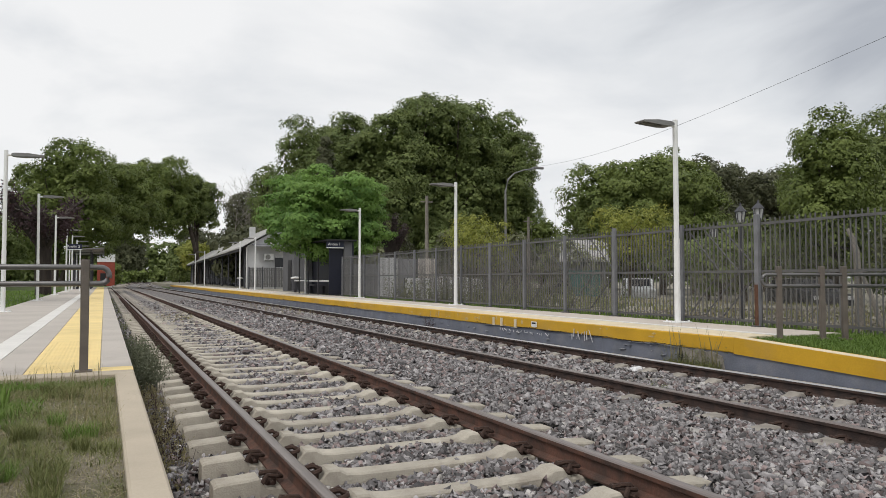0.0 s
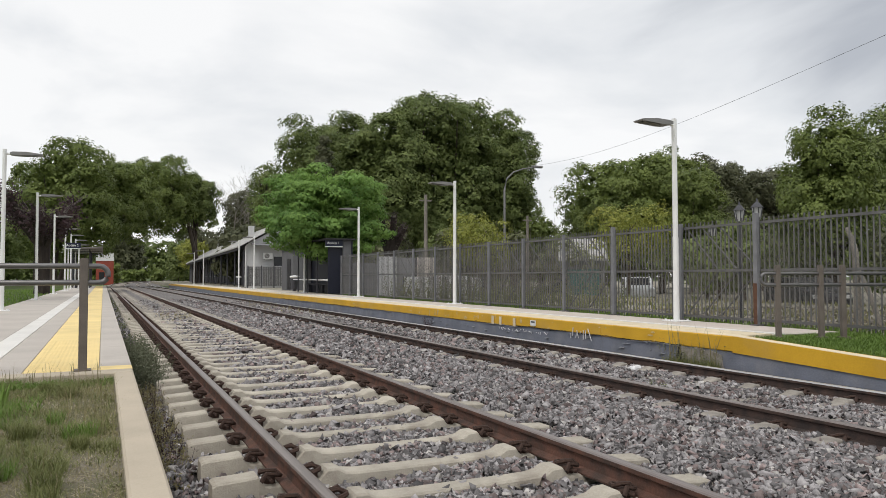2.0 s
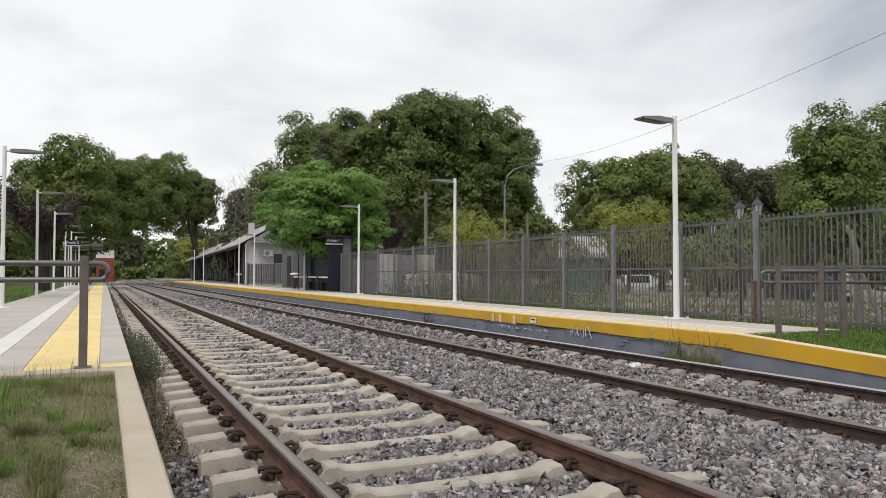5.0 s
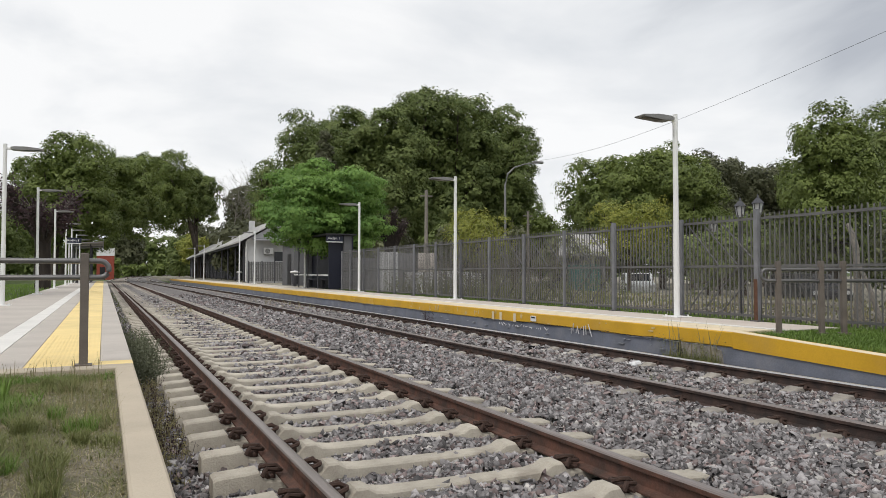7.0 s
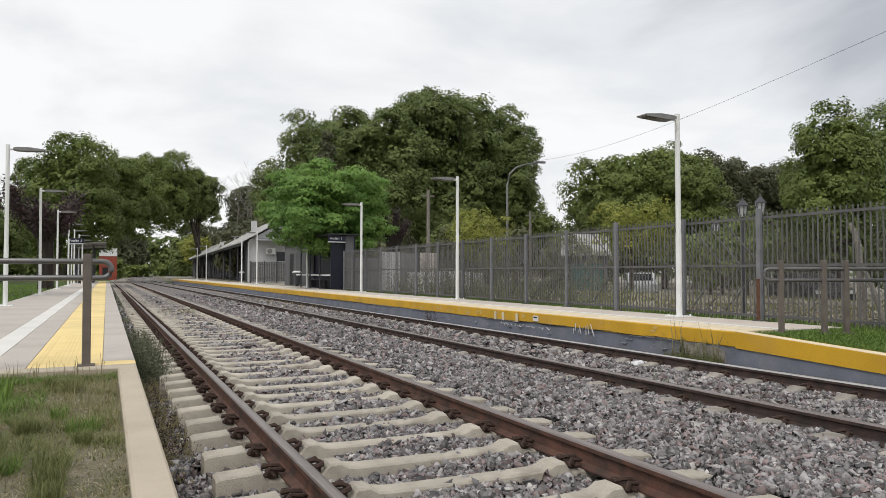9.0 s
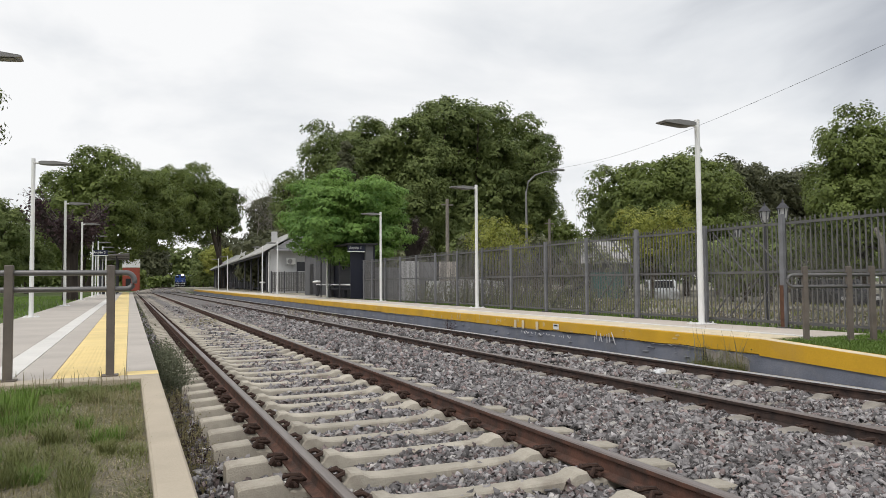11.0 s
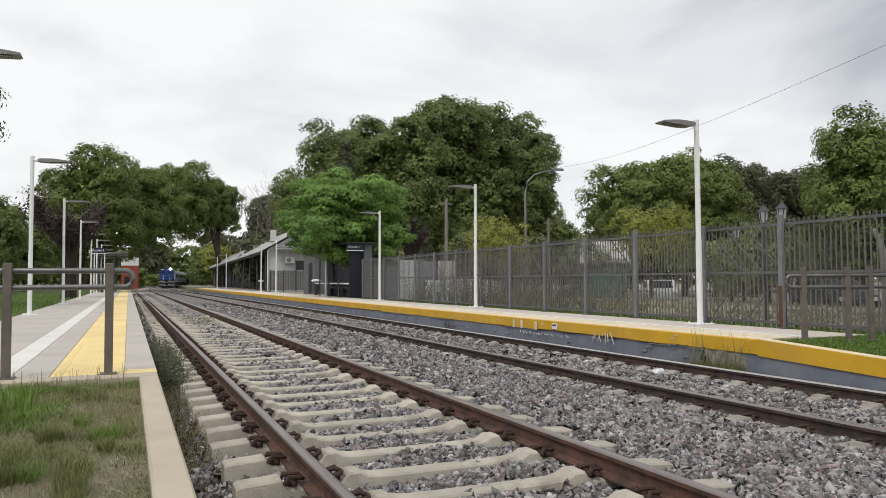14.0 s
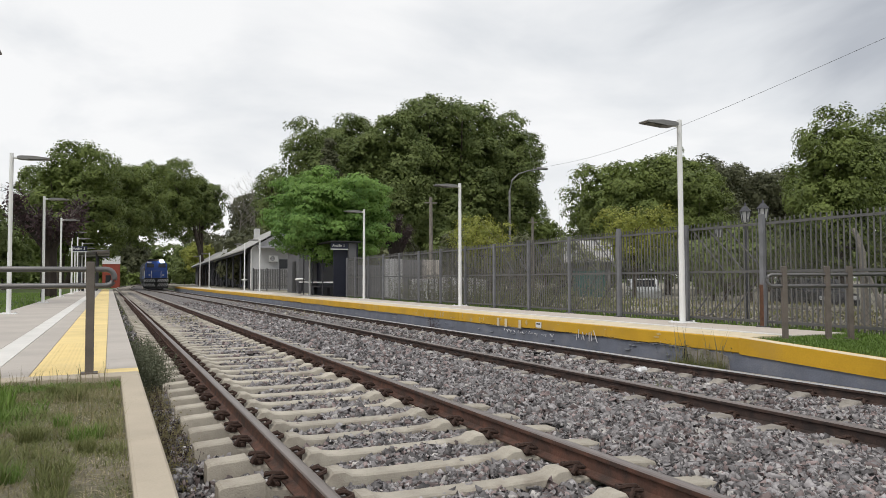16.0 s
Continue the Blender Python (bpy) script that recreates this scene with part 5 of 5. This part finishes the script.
def platform_sign(m, text, w, h, pole, label):
    t = empty("platform_sign", m, label, "sign", "platform signs")
    b = part("board", bbox(-w / 2, w / 2, -0.05, 0.05, 0, h, bevel=0.008), "sign", t, "dark blue board")
    words("lettering", text, h * 0.62, pose(-w * 0.06, -0.056, h * 0.32, 90), "white_paint", b)
    part("trim", bbox(-w / 2, w / 2, -0.06, 0.06, -0.045, -0.004), "white_paint", b)
    for x in pole:
        part("pole", rod(bmesh.new(), (x, 0.1, -3.2 if x > -5 else 0), (x, 0.1, h), 0.04, seg=8), "white_paint", t)
    return t


waiting_shelter()
platform_sign(pose(10.25, 34.62, 2.62), "Andén 1", 0.86, 0.30, (), "dark blue platform sign with white lettering on the shelter")
platform_sign(pose(-1.9, 56, 3.12), "Andén 2", 0.92, 0.36, (-0.3, 0.35), "dark blue platform sign with white lettering on two poles")


def litter_bin(m):
    t = empty("litter_bin", m, "dark litter bin with a pale rounded lid", "litter bin", "litter bins")
    bm = bmesh.new()
    bmesh.ops.create_cone(bm, cap_ends=True, segments=14, radius1=0.2, radius2=0.25, depth=0.62, matrix=pose(0, 0, 0.45))
    part("body", bm, "wall_dark", t)
    bm = bmesh.new()
    bmesh.ops.create_uvsphere(bm, u_segments=14, v_segments=6, radius=0.3, matrix=Matrix.LocRotScale((0, 0, 0.86), None, (1, 1, 0.3)))
    part("lid", bm, "white_paint", t)
    part("stand", rod(bmesh.new(), (0, 0, 0), (0, 0, 0.15), 0.1, seg=8), "wall_dark", t)


litter_bin(pose(10.45, 43.6, 0.26))
litter_bin(pose(11.6, 70.5, 0.26))


# ---- far end of the west platform ----
def west_shelter():
    t = empty("waiting_shelter", pose(0, 0, 0), "glazed platform shelter with a thin grey roof", "shelter")
    for y in (64, 68, 72, 76):
        part("column", rod(bmesh.new(), (-2.3, y, 0.24), (-2.3, y, 3.2), 0.05, seg=8), "wall_dark", t)
        part("column", rod(bmesh.new(), (-1.0, y, 0.24), (-1.0, y, 3.35), 0.04, seg=8), "wall_dark", t)
        part("rafter", bbox(-2.5, -0.1, y - 0.02, y + 0.02, 3.26, 3.3), "wall_dark", t)
    bm = bmesh.new()
    prism(bm, [(-2.6, 3.3), (-0.05, 3.48), (-0.05, 3.54), (-2.6, 3.36)], 63, 77)
    part("roof", bm, "lamp_grey", t)
    for y in (64, 68, 72):
        pn = part("pane", bbox(-2.36, -2.34, y + 0.1, y + 3.9, 0.5, 2.6), "pane", t)
        pn.visible_shadow = False
    b = part("bench", bbox(-2.2, -1.75, 65, 75, 0.66, 0.72), "wall_dark", t)
    for y in (66, 70, 74):
        part("bench_leg", bbox(-2.1, -1.9, y, y + 0.08, 0.25, 0.66), "wall_dark", b)


west_shelter()


def red_hut():
    t = empty("red_hut", pose(0, 0, 0), "small red brick hut with a white parapet", "hut")
    part("wall", bbox(-1.4, 1.9, 165, 175, -0.5, 4.5, bevel=0.02), "brick", t, "red painted brick wall")
    part("parapet", bbox(-1.45, 1.95, 164.95, 175.05, 4.505, 6.2, bevel=0.02), "white_paint", t, "white parapet")
    part("doorway", bbox(-0.8, 0.2, 164.93, 164.99, -0.4, 2.2), "dark", t, "dark doorway")


red_hut()


# ---- yard behind the fence ----
def car(m, paint, label):
    t = empty("car", m, label, "car", "parked cars")
    bm = bmesh.new()
    prism(bm, [(-2.1, 0.3), (2.1, 0.3), (2.15, 0.62), (2.05, 0.82), (1.15, 0.95), (0.55, 1.42), (-1.3, 1.45), (-1.95, 1.0), (-2.15, 0.9)], -0.82, 0.82, "y")
    bmesh.ops.bevel(bm, geom=list(bm.edges), offset=0.05, segments=2, affect="EDGES")
    body = part("body", bm, paint, t)
    for s in (-1, 1):
        bm = bmesh.new()
        prism(bm, [(1.0, 0.97), (0.5, 1.36), (-1.25, 1.38), (-1.75, 1.0)], s * 0.80, s * 0.826, "y")
        part("side_window", bm, "window_dark", body)
    bm = bmesh.new()
    v = [bm.verts.new(p) for p in ((1.16, -0.66, 0.985), (1.16, 0.66, 0.985), (0.62, 0.6, 1.40), (0.62, -0.6, 1.40))]
    bmesh.ops.solidify(bm, geom=[bm.faces.new(v)], thickness=-0.02)
    part("windscreen", bm, "window_dark", body)
    bm = bmesh.new()
    v = [bm.verts.new(p) for p in ((-1.99, -0.64, 1.02), (-1.99, 0.64, 1.02), (-1.4, 0.6, 1.41), (-1.4, -0.6, 1.41))]
    bmesh.ops.solidify(bm, geom=[bm.faces.new(v)], thickness=0.02)
    part("rear_window", bm, "window_dark", body)
    for x in (-1.3, 1.3):
        for s in (-1, 1):
            bm = bmesh.new()
            bmesh.ops.create_cone(bm, cap_ends=True, segments=18, radius1=0.32, radius2=0.32, depth=0.2, matrix=pose(x, s * 0.74, 0.32, 90))
            w = part("wheel", bm, "tyre", t)
            bm = bmesh.new()
            bmesh.ops.create_cone(bm, cap_ends=True, segments=12, radius1=0.19, radius2=0.19, depth=0.02, matrix=pose(x, s * 0.845, 0.32, 90))
            part("rim", bm, "lamp_grey", w)
    for s in (-1, 1):
        part("headlight", bbox(2.06, 2.16, s * 0.6 - 0.16, s * 0.6 + 0.16, 0.62, 0.76), "pale_glass", body)
        part("tail_light", bbox(-2.17, -2.08, s * 0.66 - 0.1, s * 0.66 + 0.1, 0.72, 0.9), "brick", body)


car(pose(29.3, 35.0, -0.38, 0, 0, 236), "car_white", "white hatchback parked beyond the fence")
car(pose(26.6, 21.2, -0.38, 0, 0, 245), "car_black", "black car parked beyond the fence")
car(pose(28.4, 41, -0.38, 0, 0, 160), "car_black", "dark car parked beside the white one")


def house(m, label):
    """Low house whose corrugated roof slopes towards its eave at -x."""
    t = empty("house", m, label, "house")
    part("wall", bm_gable(-3, 3, 0, 2.9, 2.85, 4.15, 0), "wall_grey", t)
    for s in (-1, 1):
        bm = bmesh.new()
        prism(bm, [(s * 3.4, 2.6), (0, 4.2), (0, 4.3), (s * 3.4, 2.7)], -0.3, 3.2)
        r = part("roof", bm, "roof_old", t, "pale corrugated roof")
        for k in range(12):
            bm = bmesh.new()
            prism(bm, [(s * 3.4, 2.71), (0, 4.31), (0, 4.34), (s * 3.4, 2.74)], -0.25 + k * 0.28, -0.17 + k * 0.28)
            part("ridge_bar", bm, "roof_old", r)
    w = part("window", bbox(-3.06, -3.004, 0.6, 1.6, 0.9, 1.8), "window_dark", t)
    part("window_sill", bbox(-3.1, -3.062, 0.5, 1.7, 0.82, 0.9), "wall_white", w)
    part("door", bbox(-3.06, -3.004, 1.9, 2.6, 0, 2.0), "dark", t)


house(pose(33.4, 43.8, -0.38, 0, 0, 56), "low grey house with a pale corrugated roof")


def sheet_wall(m, w, h, k, label, name="sheet_wall"):
    t = empty(name, m, label, "wall")
    n = int(w / 0.9)
    for i in range(n):
        part("sheet", bbox(i * 0.9, i * 0.9 + 0.88, random.uniform(-0.02, 0.02), 0.04, 0, h + random.uniform(-0.06, 0.06)), k, t)
    for i in range(n + 1):
        part("stay", bbox(i * 0.9 - 0.03, i * 0.9 + 0.03, 0.05, 0.1, 0, h), "wall_dark", t)


sheet_wall(pose(23.6, 34, -0.38, 0, 0, -30), 1.9, 1.9, "teal", "teal painted sheet wall in the yard")
sheet_wall(pose(12.9, 24.0, 0.17, 0, 0, 96), 6.3, 0.95, "wall_white", "pale concrete panel wall behind the fence")
sheet_wall(pose(11.35, 31.2, 0.17), 0.9, 1.85, "wall_white", "pale concrete panel behind the fence")
sheet_wall(pose(12.3, 31.3, 0.17), 0.9, 1.8, "wall_grey", "grey panel wall behind the fence")
sheet_wall(pose(13.25, 31.2, 0.17), 0.9, 1.85, "concrete", "pale concrete panel behind the fence")
sheet_wall(pose(11.2, 35.5, 0.17, 0, 0, 20), 4.5, 1.7, "wall_grey", "grey panel wall behind the fence")


def lantern_post(m, label):
    t = empty("lantern_post", m, label, "lantern", "lantern posts")
    part("pillar", bbox(-0.016, 0.016, -0.016, 0.016, -0.1, 2.0, bevel=0.005), "wall_dark", t)
    bm = bmesh.new()
    bmesh.ops.create_cone(bm, cap_ends=True, segments=6, radius1=0.06, radius2=0.09, depth=0.2, matrix=pose(0, 0, 2.11))
    b = part("lantern_body", bm, "pale_glass", t, "pale lantern glass")
    for k in range(6):
        a = k * math.pi / 3
        part("lantern_bar", rod(bmesh.new(), (0.064 * math.cos(a), 0.064 * math.sin(a), 2.01), (0.094 * math.cos(a), 0.094 * math.sin(a), 2.21), 0.009, seg=5), "wall_dark", b)
    bm = bmesh.new()
    bmesh.ops.create_cone(bm, cap_ends=True, segments=6, radius1=0.12, radius2=0.035, depth=0.1, matrix=pose(0, 0, 2.262))
    c = part("lantern_cap", bm, "wall_dark", t)
    part("finial", rod(bmesh.new(), (0, 0, 2.31), (0, 0, 2.38), 0.025, 0.01, 6), "wall_dark", c)


lantern_post(pose(10.85, 9.62, 0.15), "black lantern on a post behind the fence")
lantern_post(pose(10.85, 10.03, 0.13), "black lantern on a post behind the fence")
lantern_post(pose(14.6, 14.4, 0.17), "black lantern on a post behind the fence")


def leaning_post():
    t = empty("leaning_post", pose(12.5, 8.87, 0.15), "weathered grey wooden post with a slanting prop", "post")
    part("upright", tube(bmesh.new(), [(0, 0, -0.05), (0.01, 0, 0.6), (0, 0.02, 1.4), (0.0, 0.08, 1.65), (0, 0.18, 1.85)], [0.07, 0.065, 0.06, 0.05, 0.035], 8), "bark_pale", t)
    part("prop", tube(bmesh.new(), [(0, -0.02, 1.1), (0.02, -0.2, 0.7), (0.03, -0.46, -0.05)], [0.04, 0.045, 0.05], 8), "bark_pale", t)


leaning_post()


def road_lamp():
    t = empty("street_lamp", pose(31.6, 55, -0.4), "grey curved street lamp above the trees", "street lamp")
    pts = [(0, 0, 0), (0, 0, 4.5), (0, 0, 9.1), (0.25, 0, 10.1), (0.9, 0, 10.7), (1.9, 0, 11.05), (3.0, 0, 11.25)]
    part("mast", tube(bmesh.new(), pts, [0.12, 0.11, 0.09, 0.08, 0.06, 0.05, 0.05], 8), "lamp_grey", t)
    bm = bmesh.new()
    box(bm, 2.9, 3.9, -0.16, 0.16, 11.22, 11.42, 0.05)
    part("lamp_head", bm, "lamp_grey", t)


road_lamp()


def pole(x, y, h, label):
    t = empty("utility_pole", pose(x, y, -0.4), label, "pole")
    part("shaft", rod(bmesh.new(), (0, 0, 0), (0, 0, h), 0.17, 0.12, 10), "bark_pale", t)
    part("cross_arm", bbox(-0.5, 0.5, -0.05, 0.05, h - 0.5, h - 0.4), "bark_pale", t)


pole(22.3, 50.9, 7.8, "grey wooden utility pole behind the fence")
pole(37.0, 60, 7.4, "grey wooden utility pole beyond the yard")


def overhead_wire():
    t = empty("overhead_wire", pose(0, 0, 0), "thin dark overhead wire sagging across the yard", "wire")
    a, b = Vector((35.2, 55, 11.1)), Vector((12.9, 4.0, 6.1))
    pts = [a.lerp(b, k / 24) - Vector((0, 0, 0.7 * math.sin(math.pi * k / 24))) for k in range(25)]
    part("cable", tube(bmesh.new(), pts, [0.009 - 0.005 * k / 24 for k in range(25)], 5), "wire", t)


overhead_wire()


def yard_debris():
    rng = np.random.default_rng(9)
    n = 2600
    x, y = rng.uniform(11.5, 19, n), rng.uniform(7, 16, n)
    pos = np.stack([x, y, np.full(n, 0.19)], 1)
    a, b = rng.normal(size=(n, 3)), rng.normal(size=(n, 3))
    a[:, 2] *= 0.3
    a *= (rng.uniform(0.02, 0.11, (n, 1)) / np.linalg.norm(a, axis=1)[:, None])
    b *= (rng.uniform(0.01, 0.04, (n, 1)) / np.linalg.norm(b, axis=1)[:, None])
    v = np.stack([pos - a, pos - b, pos + a, pos + b], 1).reshape(-1, 3)
    tagged(raw("rubble", v, (np.arange(n) * 4)[:, None] + np.array([[0, 1, 2, 3]]), "bark_pale"), "pale rubble and cut wood strewn in the yard", "rubble", kind="stuff")


yard_debris()


# ---- small things on the track ----
def litter():
    t = empty("crushed_bottle", pose(6.7, 8.05, -0.215, 0, 0, 35), "crushed white plastic bottle on the stones", "litter")
    part("bottle", tube(bmesh.new(), [(-0.14, 0, 0.03), (-0.1, 0, 0.05), (0, 0.01, 0.045), (0.1, -0.01, 0.04), (0.16, 0, 0.03)], [0.02, 0.045, 0.035, 0.045, 0.02], 8), "paper", t)
    part("flap", bbox(-0.02, 0.16, 0.02, 0.1, 0.04, 0.055), "paper", t)


litter()


def scrawl(name, y0, y1, n, z0, z1, seed, label):
    """Paint strokes on the platform face, as plain bars."""
    rnd = random.Random(seed)
    t = empty(name, pose(7.985, 0, 0), label, "graffiti")
    for i in range(n):
        y = y0 + (y1 - y0) * i / max(1, n - 1)
        a = (0.0, y + rnd.uniform(-0.05, 0.05), rnd.uniform((z0 + z1) / 2, z1))
        b = (0.0, y + rnd.uniform(-0.07, 0.07), rnd.uniform(z0, (z0 + z1) / 2))
        part("stroke", rod(bmesh.new(), a, b, 0.0085, seg=5), "scrawl", t)


scrawl("graffiti", 10.85, 11.45, 8, -0.07, 0.16, 2, "white painted strokes on the platform face")
scrawl("graffiti", 12.2, 14.2, 18, -0.07, 0.0, 5, "faded white strokes on the grey platform base")


def face_plate():
    t = empty("face_plate", pose(7.98, 12.75, 0.12), "small white plate with a dark bar on the platform face", "plate")
    p = part("plate", bbox(-0.004, 0.006, -0.1, 0.1, -0.02, 0.09), "white_paint", t)
    part("dark_bar", bbox(-0.008, -0.005, -0.07, 0.07, 0.04, 0.07), "dark", p)
    for dy in (0.75, 1.35, 1.7):
        part("bare_streak", bbox(-0.004, 0.004, dy - 0.05, dy + 0.05, -0.08, 0.1), "tactile_pale", t, "pale streak of worn paint")


face_plate()


# ---- the train ----
def wheelset(parent, y, r=0.48):
    for s in (-1, 1):
        bm = bmesh.new()
        bmesh.ops.create_cone(bm, cap_ends=True, segments=20, radius1=r, radius2=r, depth=0.14, matrix=pose(s * 0.84, y, r, 0, 90))
        part("wheel", bm, "loco_black", parent)
    part("axle", rod(bmesh.new(), (-0.8, y, r), (0.8, y, r), 0.09, seg=8), "loco_black", parent)


def bogie(t, y, axles):
    b = part("bogie", bbox(-1.15, 1.15, y - 1.9, y + 1.9, 0.35, 0.85, bevel=0.05), "loco_black", t)
    for a in axles:
        wheelset(b, y + a)


def locomotive():
    """Diesel locomotive; its front is at y = 0 and looks along -y."""
    t = empty("locomotive", None, "blue diesel locomotive with a striped pilot and bright headlight", "locomotive")
    part("frame", bbox(-1.4, 1.4, 0.3, 18.5, 1.0, 1.35, bevel=0.03), "loco_black", t)
    part("pilot", bbox(-1.4, 1.4, 0.0, 0.28, 0.16, 1.5, bevel=0.02), "loco_black", t, "black pilot with white chevrons")
    for k in range(14):
        for s in (-1, 1):
            x = s * (0.12 + (k % 7) * 0.2)
            z = 0.42 if k < 7 else 1.0
            bm = bmesh.new()
            d = 0.2 * s
            v = [bm.verts.new(p) for p in ((x, -0.012, z), (x + s * 0.085, -0.012, z), (min(1.38, max(-1.38, x + s * 0.085 + d)), -0.012, z + 0.36), (min(1.38, max(-1.38, x + d)), -0.012, z + 0.36))]
            bmesh.ops.solidify(bm, geom=[bm.faces.new(v)], thickness=0.008)
            part("chevron", bm, "white_paint", t)
    # low nose before the cab, its handrails and lamps
    bm = bmesh.new()
    prism(bm, [(-1.12, 1.36), (1.12, 1.36), (1.12, 2.45), (0.85, 2.68), (-0.85, 2.68), (-1.12, 2.45)], 0.22, 0.71)
    n = part("nose", bm, "loco_blue", t, "blue nose")
    part("nose_door", bbox(-0.3, 0.3, 0.19, 0.218, 1.45, 2.5, bevel=0.01), "loco_blue", n)
    for s in (-1, 1):
        part("marker_lamp", bbox(s * 0.8 - 0.09, s * 0.8 + 0.09, 0.18, 0.218, 1.75, 1.93, bevel=0.02), "pale_glass", n)
        part("step", bbox(s * 1.3 - 0.16, s * 1.3 + 0.16, 0.05, 0.45, 0.55, 0.6), "loco_grey", t)
        part("grab_rail", rod(bmesh.new(), (s * 0.55, 0.16, 1.5), (s * 0.55, 0.16, 2.4), 0.025, seg=6), "white_paint", n)
    part("front_rail", rod(bmesh.new(), (-1.36, 0.1, 2.35), (1.36, 0.1, 2.35), 0.025, seg=6), "loco_grey", t)
    part("coupler", bbox(-0.16, 0.16, -0.45, 0.05, 0.72, 1.02, bevel=0.04), "loco_black", t)
    bm = bmesh.new()
    prism(bm, [(-1.3, 1.36), (1.3, 1.36), (1.3, 3.2), (1.0, 3.62), (-1.0, 3.62), (-1.3, 3.2)], 0.7, 3.4)
    c = part("cab", bm, "loco_blue", t, "blue cab")
    bm = bmesh.new()
    prism(bm, [(-1.05, 3.62), (1.05, 3.62), (0.8, 3.86), (-0.8, 3.86)], 0.8, 3.4)
    part("cab_roof", bm, "loco_black", c)
    for s in (-1, 1):
        part("windscreen", bbox(s * 0.68 - 0.42, s * 0.68 + 0.42, 0.66, 0.698, 2.8, 3.3), "window_dark", c)
        part("side_window", bbox(s * 1.302, s * 1.33, 1.3, 2.6, 2.4, 3.1), "window_dark", c)
        part("number_plate", bbox(s * 0.8 - 0.25, s * 0.8 + 0.25, 0.67, 0.698, 3.36, 3.52), "white_paint", c)
        part("handrail", rod(bmesh.new(), (s * 1.36, 0.4, 1.4), (s * 1.36, 0.4, 2.4), 0.03, seg=6), "white_paint", t)
    bm = bmesh.new()
    bmesh.ops.create_cone(bm, cap_ends=True, segments=20, radius1=0.2, radius2=0.2, depth=0.2, matrix=pose(0.62, 0.64, 3.62, 90))
    h = part("headlight", bm, "glow", t, "glowing headlight")
    bm = bmesh.new()
    prism(bm, [(-1.15, 1.36), (1.15, 1.36), (1.15, 3.0), (0.8, 3.4), (-0.8, 3.4), (-1.15, 3.0)], 3.4, 17.6)
    hood = part("hood", bm, "loco_blue", t)
    for k in range(8):
        for s in (-1, 1):
            part("hood_grille", bbox(s * 1.152, s * 1.18, 4.2 + k * 1.6, 5.3 + k * 1.6, 1.8, 2.9), "loco_grey", hood)
    part("exhaust", bbox(-0.3, 0.3, 8, 9, 3.4, 3.62), "loco_black", hood)
    part("fuel_tank", bbox(-1.2, 1.2, 7, 11.5, 0.3, 1.0, bevel=0.1), "loco_black", t)
    bogie(t, 3.6, (-1.5, 0, 1.5))
    bogie(t, 15, (-1.5, 0, 1.5))
    return t


def coach():
    t = empty("passenger_coach", None, "grey passenger coach with a dark window band", "railway coach", "coaches of the train")
    bm = bmesh.new()
    prism(bm, [(-1.42, 1.1), (1.42, 1.1), (1.45, 1.9), (1.42, 3.1), (1.15, 3.65), (0.6, 3.9), (-0.6, 3.9), (-1.15, 3.65), (-1.42, 3.1), (-1.45, 1.9)], 0.3, 24.3)
    b = part("body", bm, "coach", t)
    part("end_door", bbox(-0.45, 0.45, 0.25, 0.298, 1.15, 3.1), "loco_black", b)
    for k in range(12):
        for s in (-1, 1):
            part("window", bbox(s * 1.436, s * 1.46, 1.6 + k * 1.85, 2.9 + k * 1.85, 2.1, 2.95), "window_dark", b)
    for s in (-1, 1):
        part("stripe", bbox(s * 1.45, s * 1.466, 0.4, 24.2, 1.45, 1.75), "loco_blue", b)
    part("underframe", bbox(-1.2, 1.2, 6, 19, 0.5, 1.1, bevel=0.05), "loco_black", t)
    bogie(t, 3.4, (-1.25, 1.25))
    bogie(t, 21.2, (-1.25, 1.25))
    return t


loco = locomotive()
first_coach = coach()
train = [(loco, 0.0, 18.6)]
for k in range(5):
    c = first_coach if k == 0 else copy_thing(first_coach, pose(0, 0, 0))
    train.append((c, 18.9 + k * 24.8, 24.6))


def front_at(t):
    """Where the train's front is along the line at t seconds."""
    return 98.0 + 24.5 * (16.0 - t)


def on_line(s, length):
    """Pose of a vehicle whose front is at s: both ends on the line."""
    x0, y0, _ = line(T2, s)
    x1, y1, _ = line(T2, s + length)
    return pose(x0, y0, Z2, 0, 0, -math.degrees(math.atan2(x1 - x0, y1 - y0)))


def motions():
    for ob, back, length in train:
        walk(ob, [(k * 0.5, on_line(front_at(k * 0.5) + back, length)) for k in range(33)])


motions()
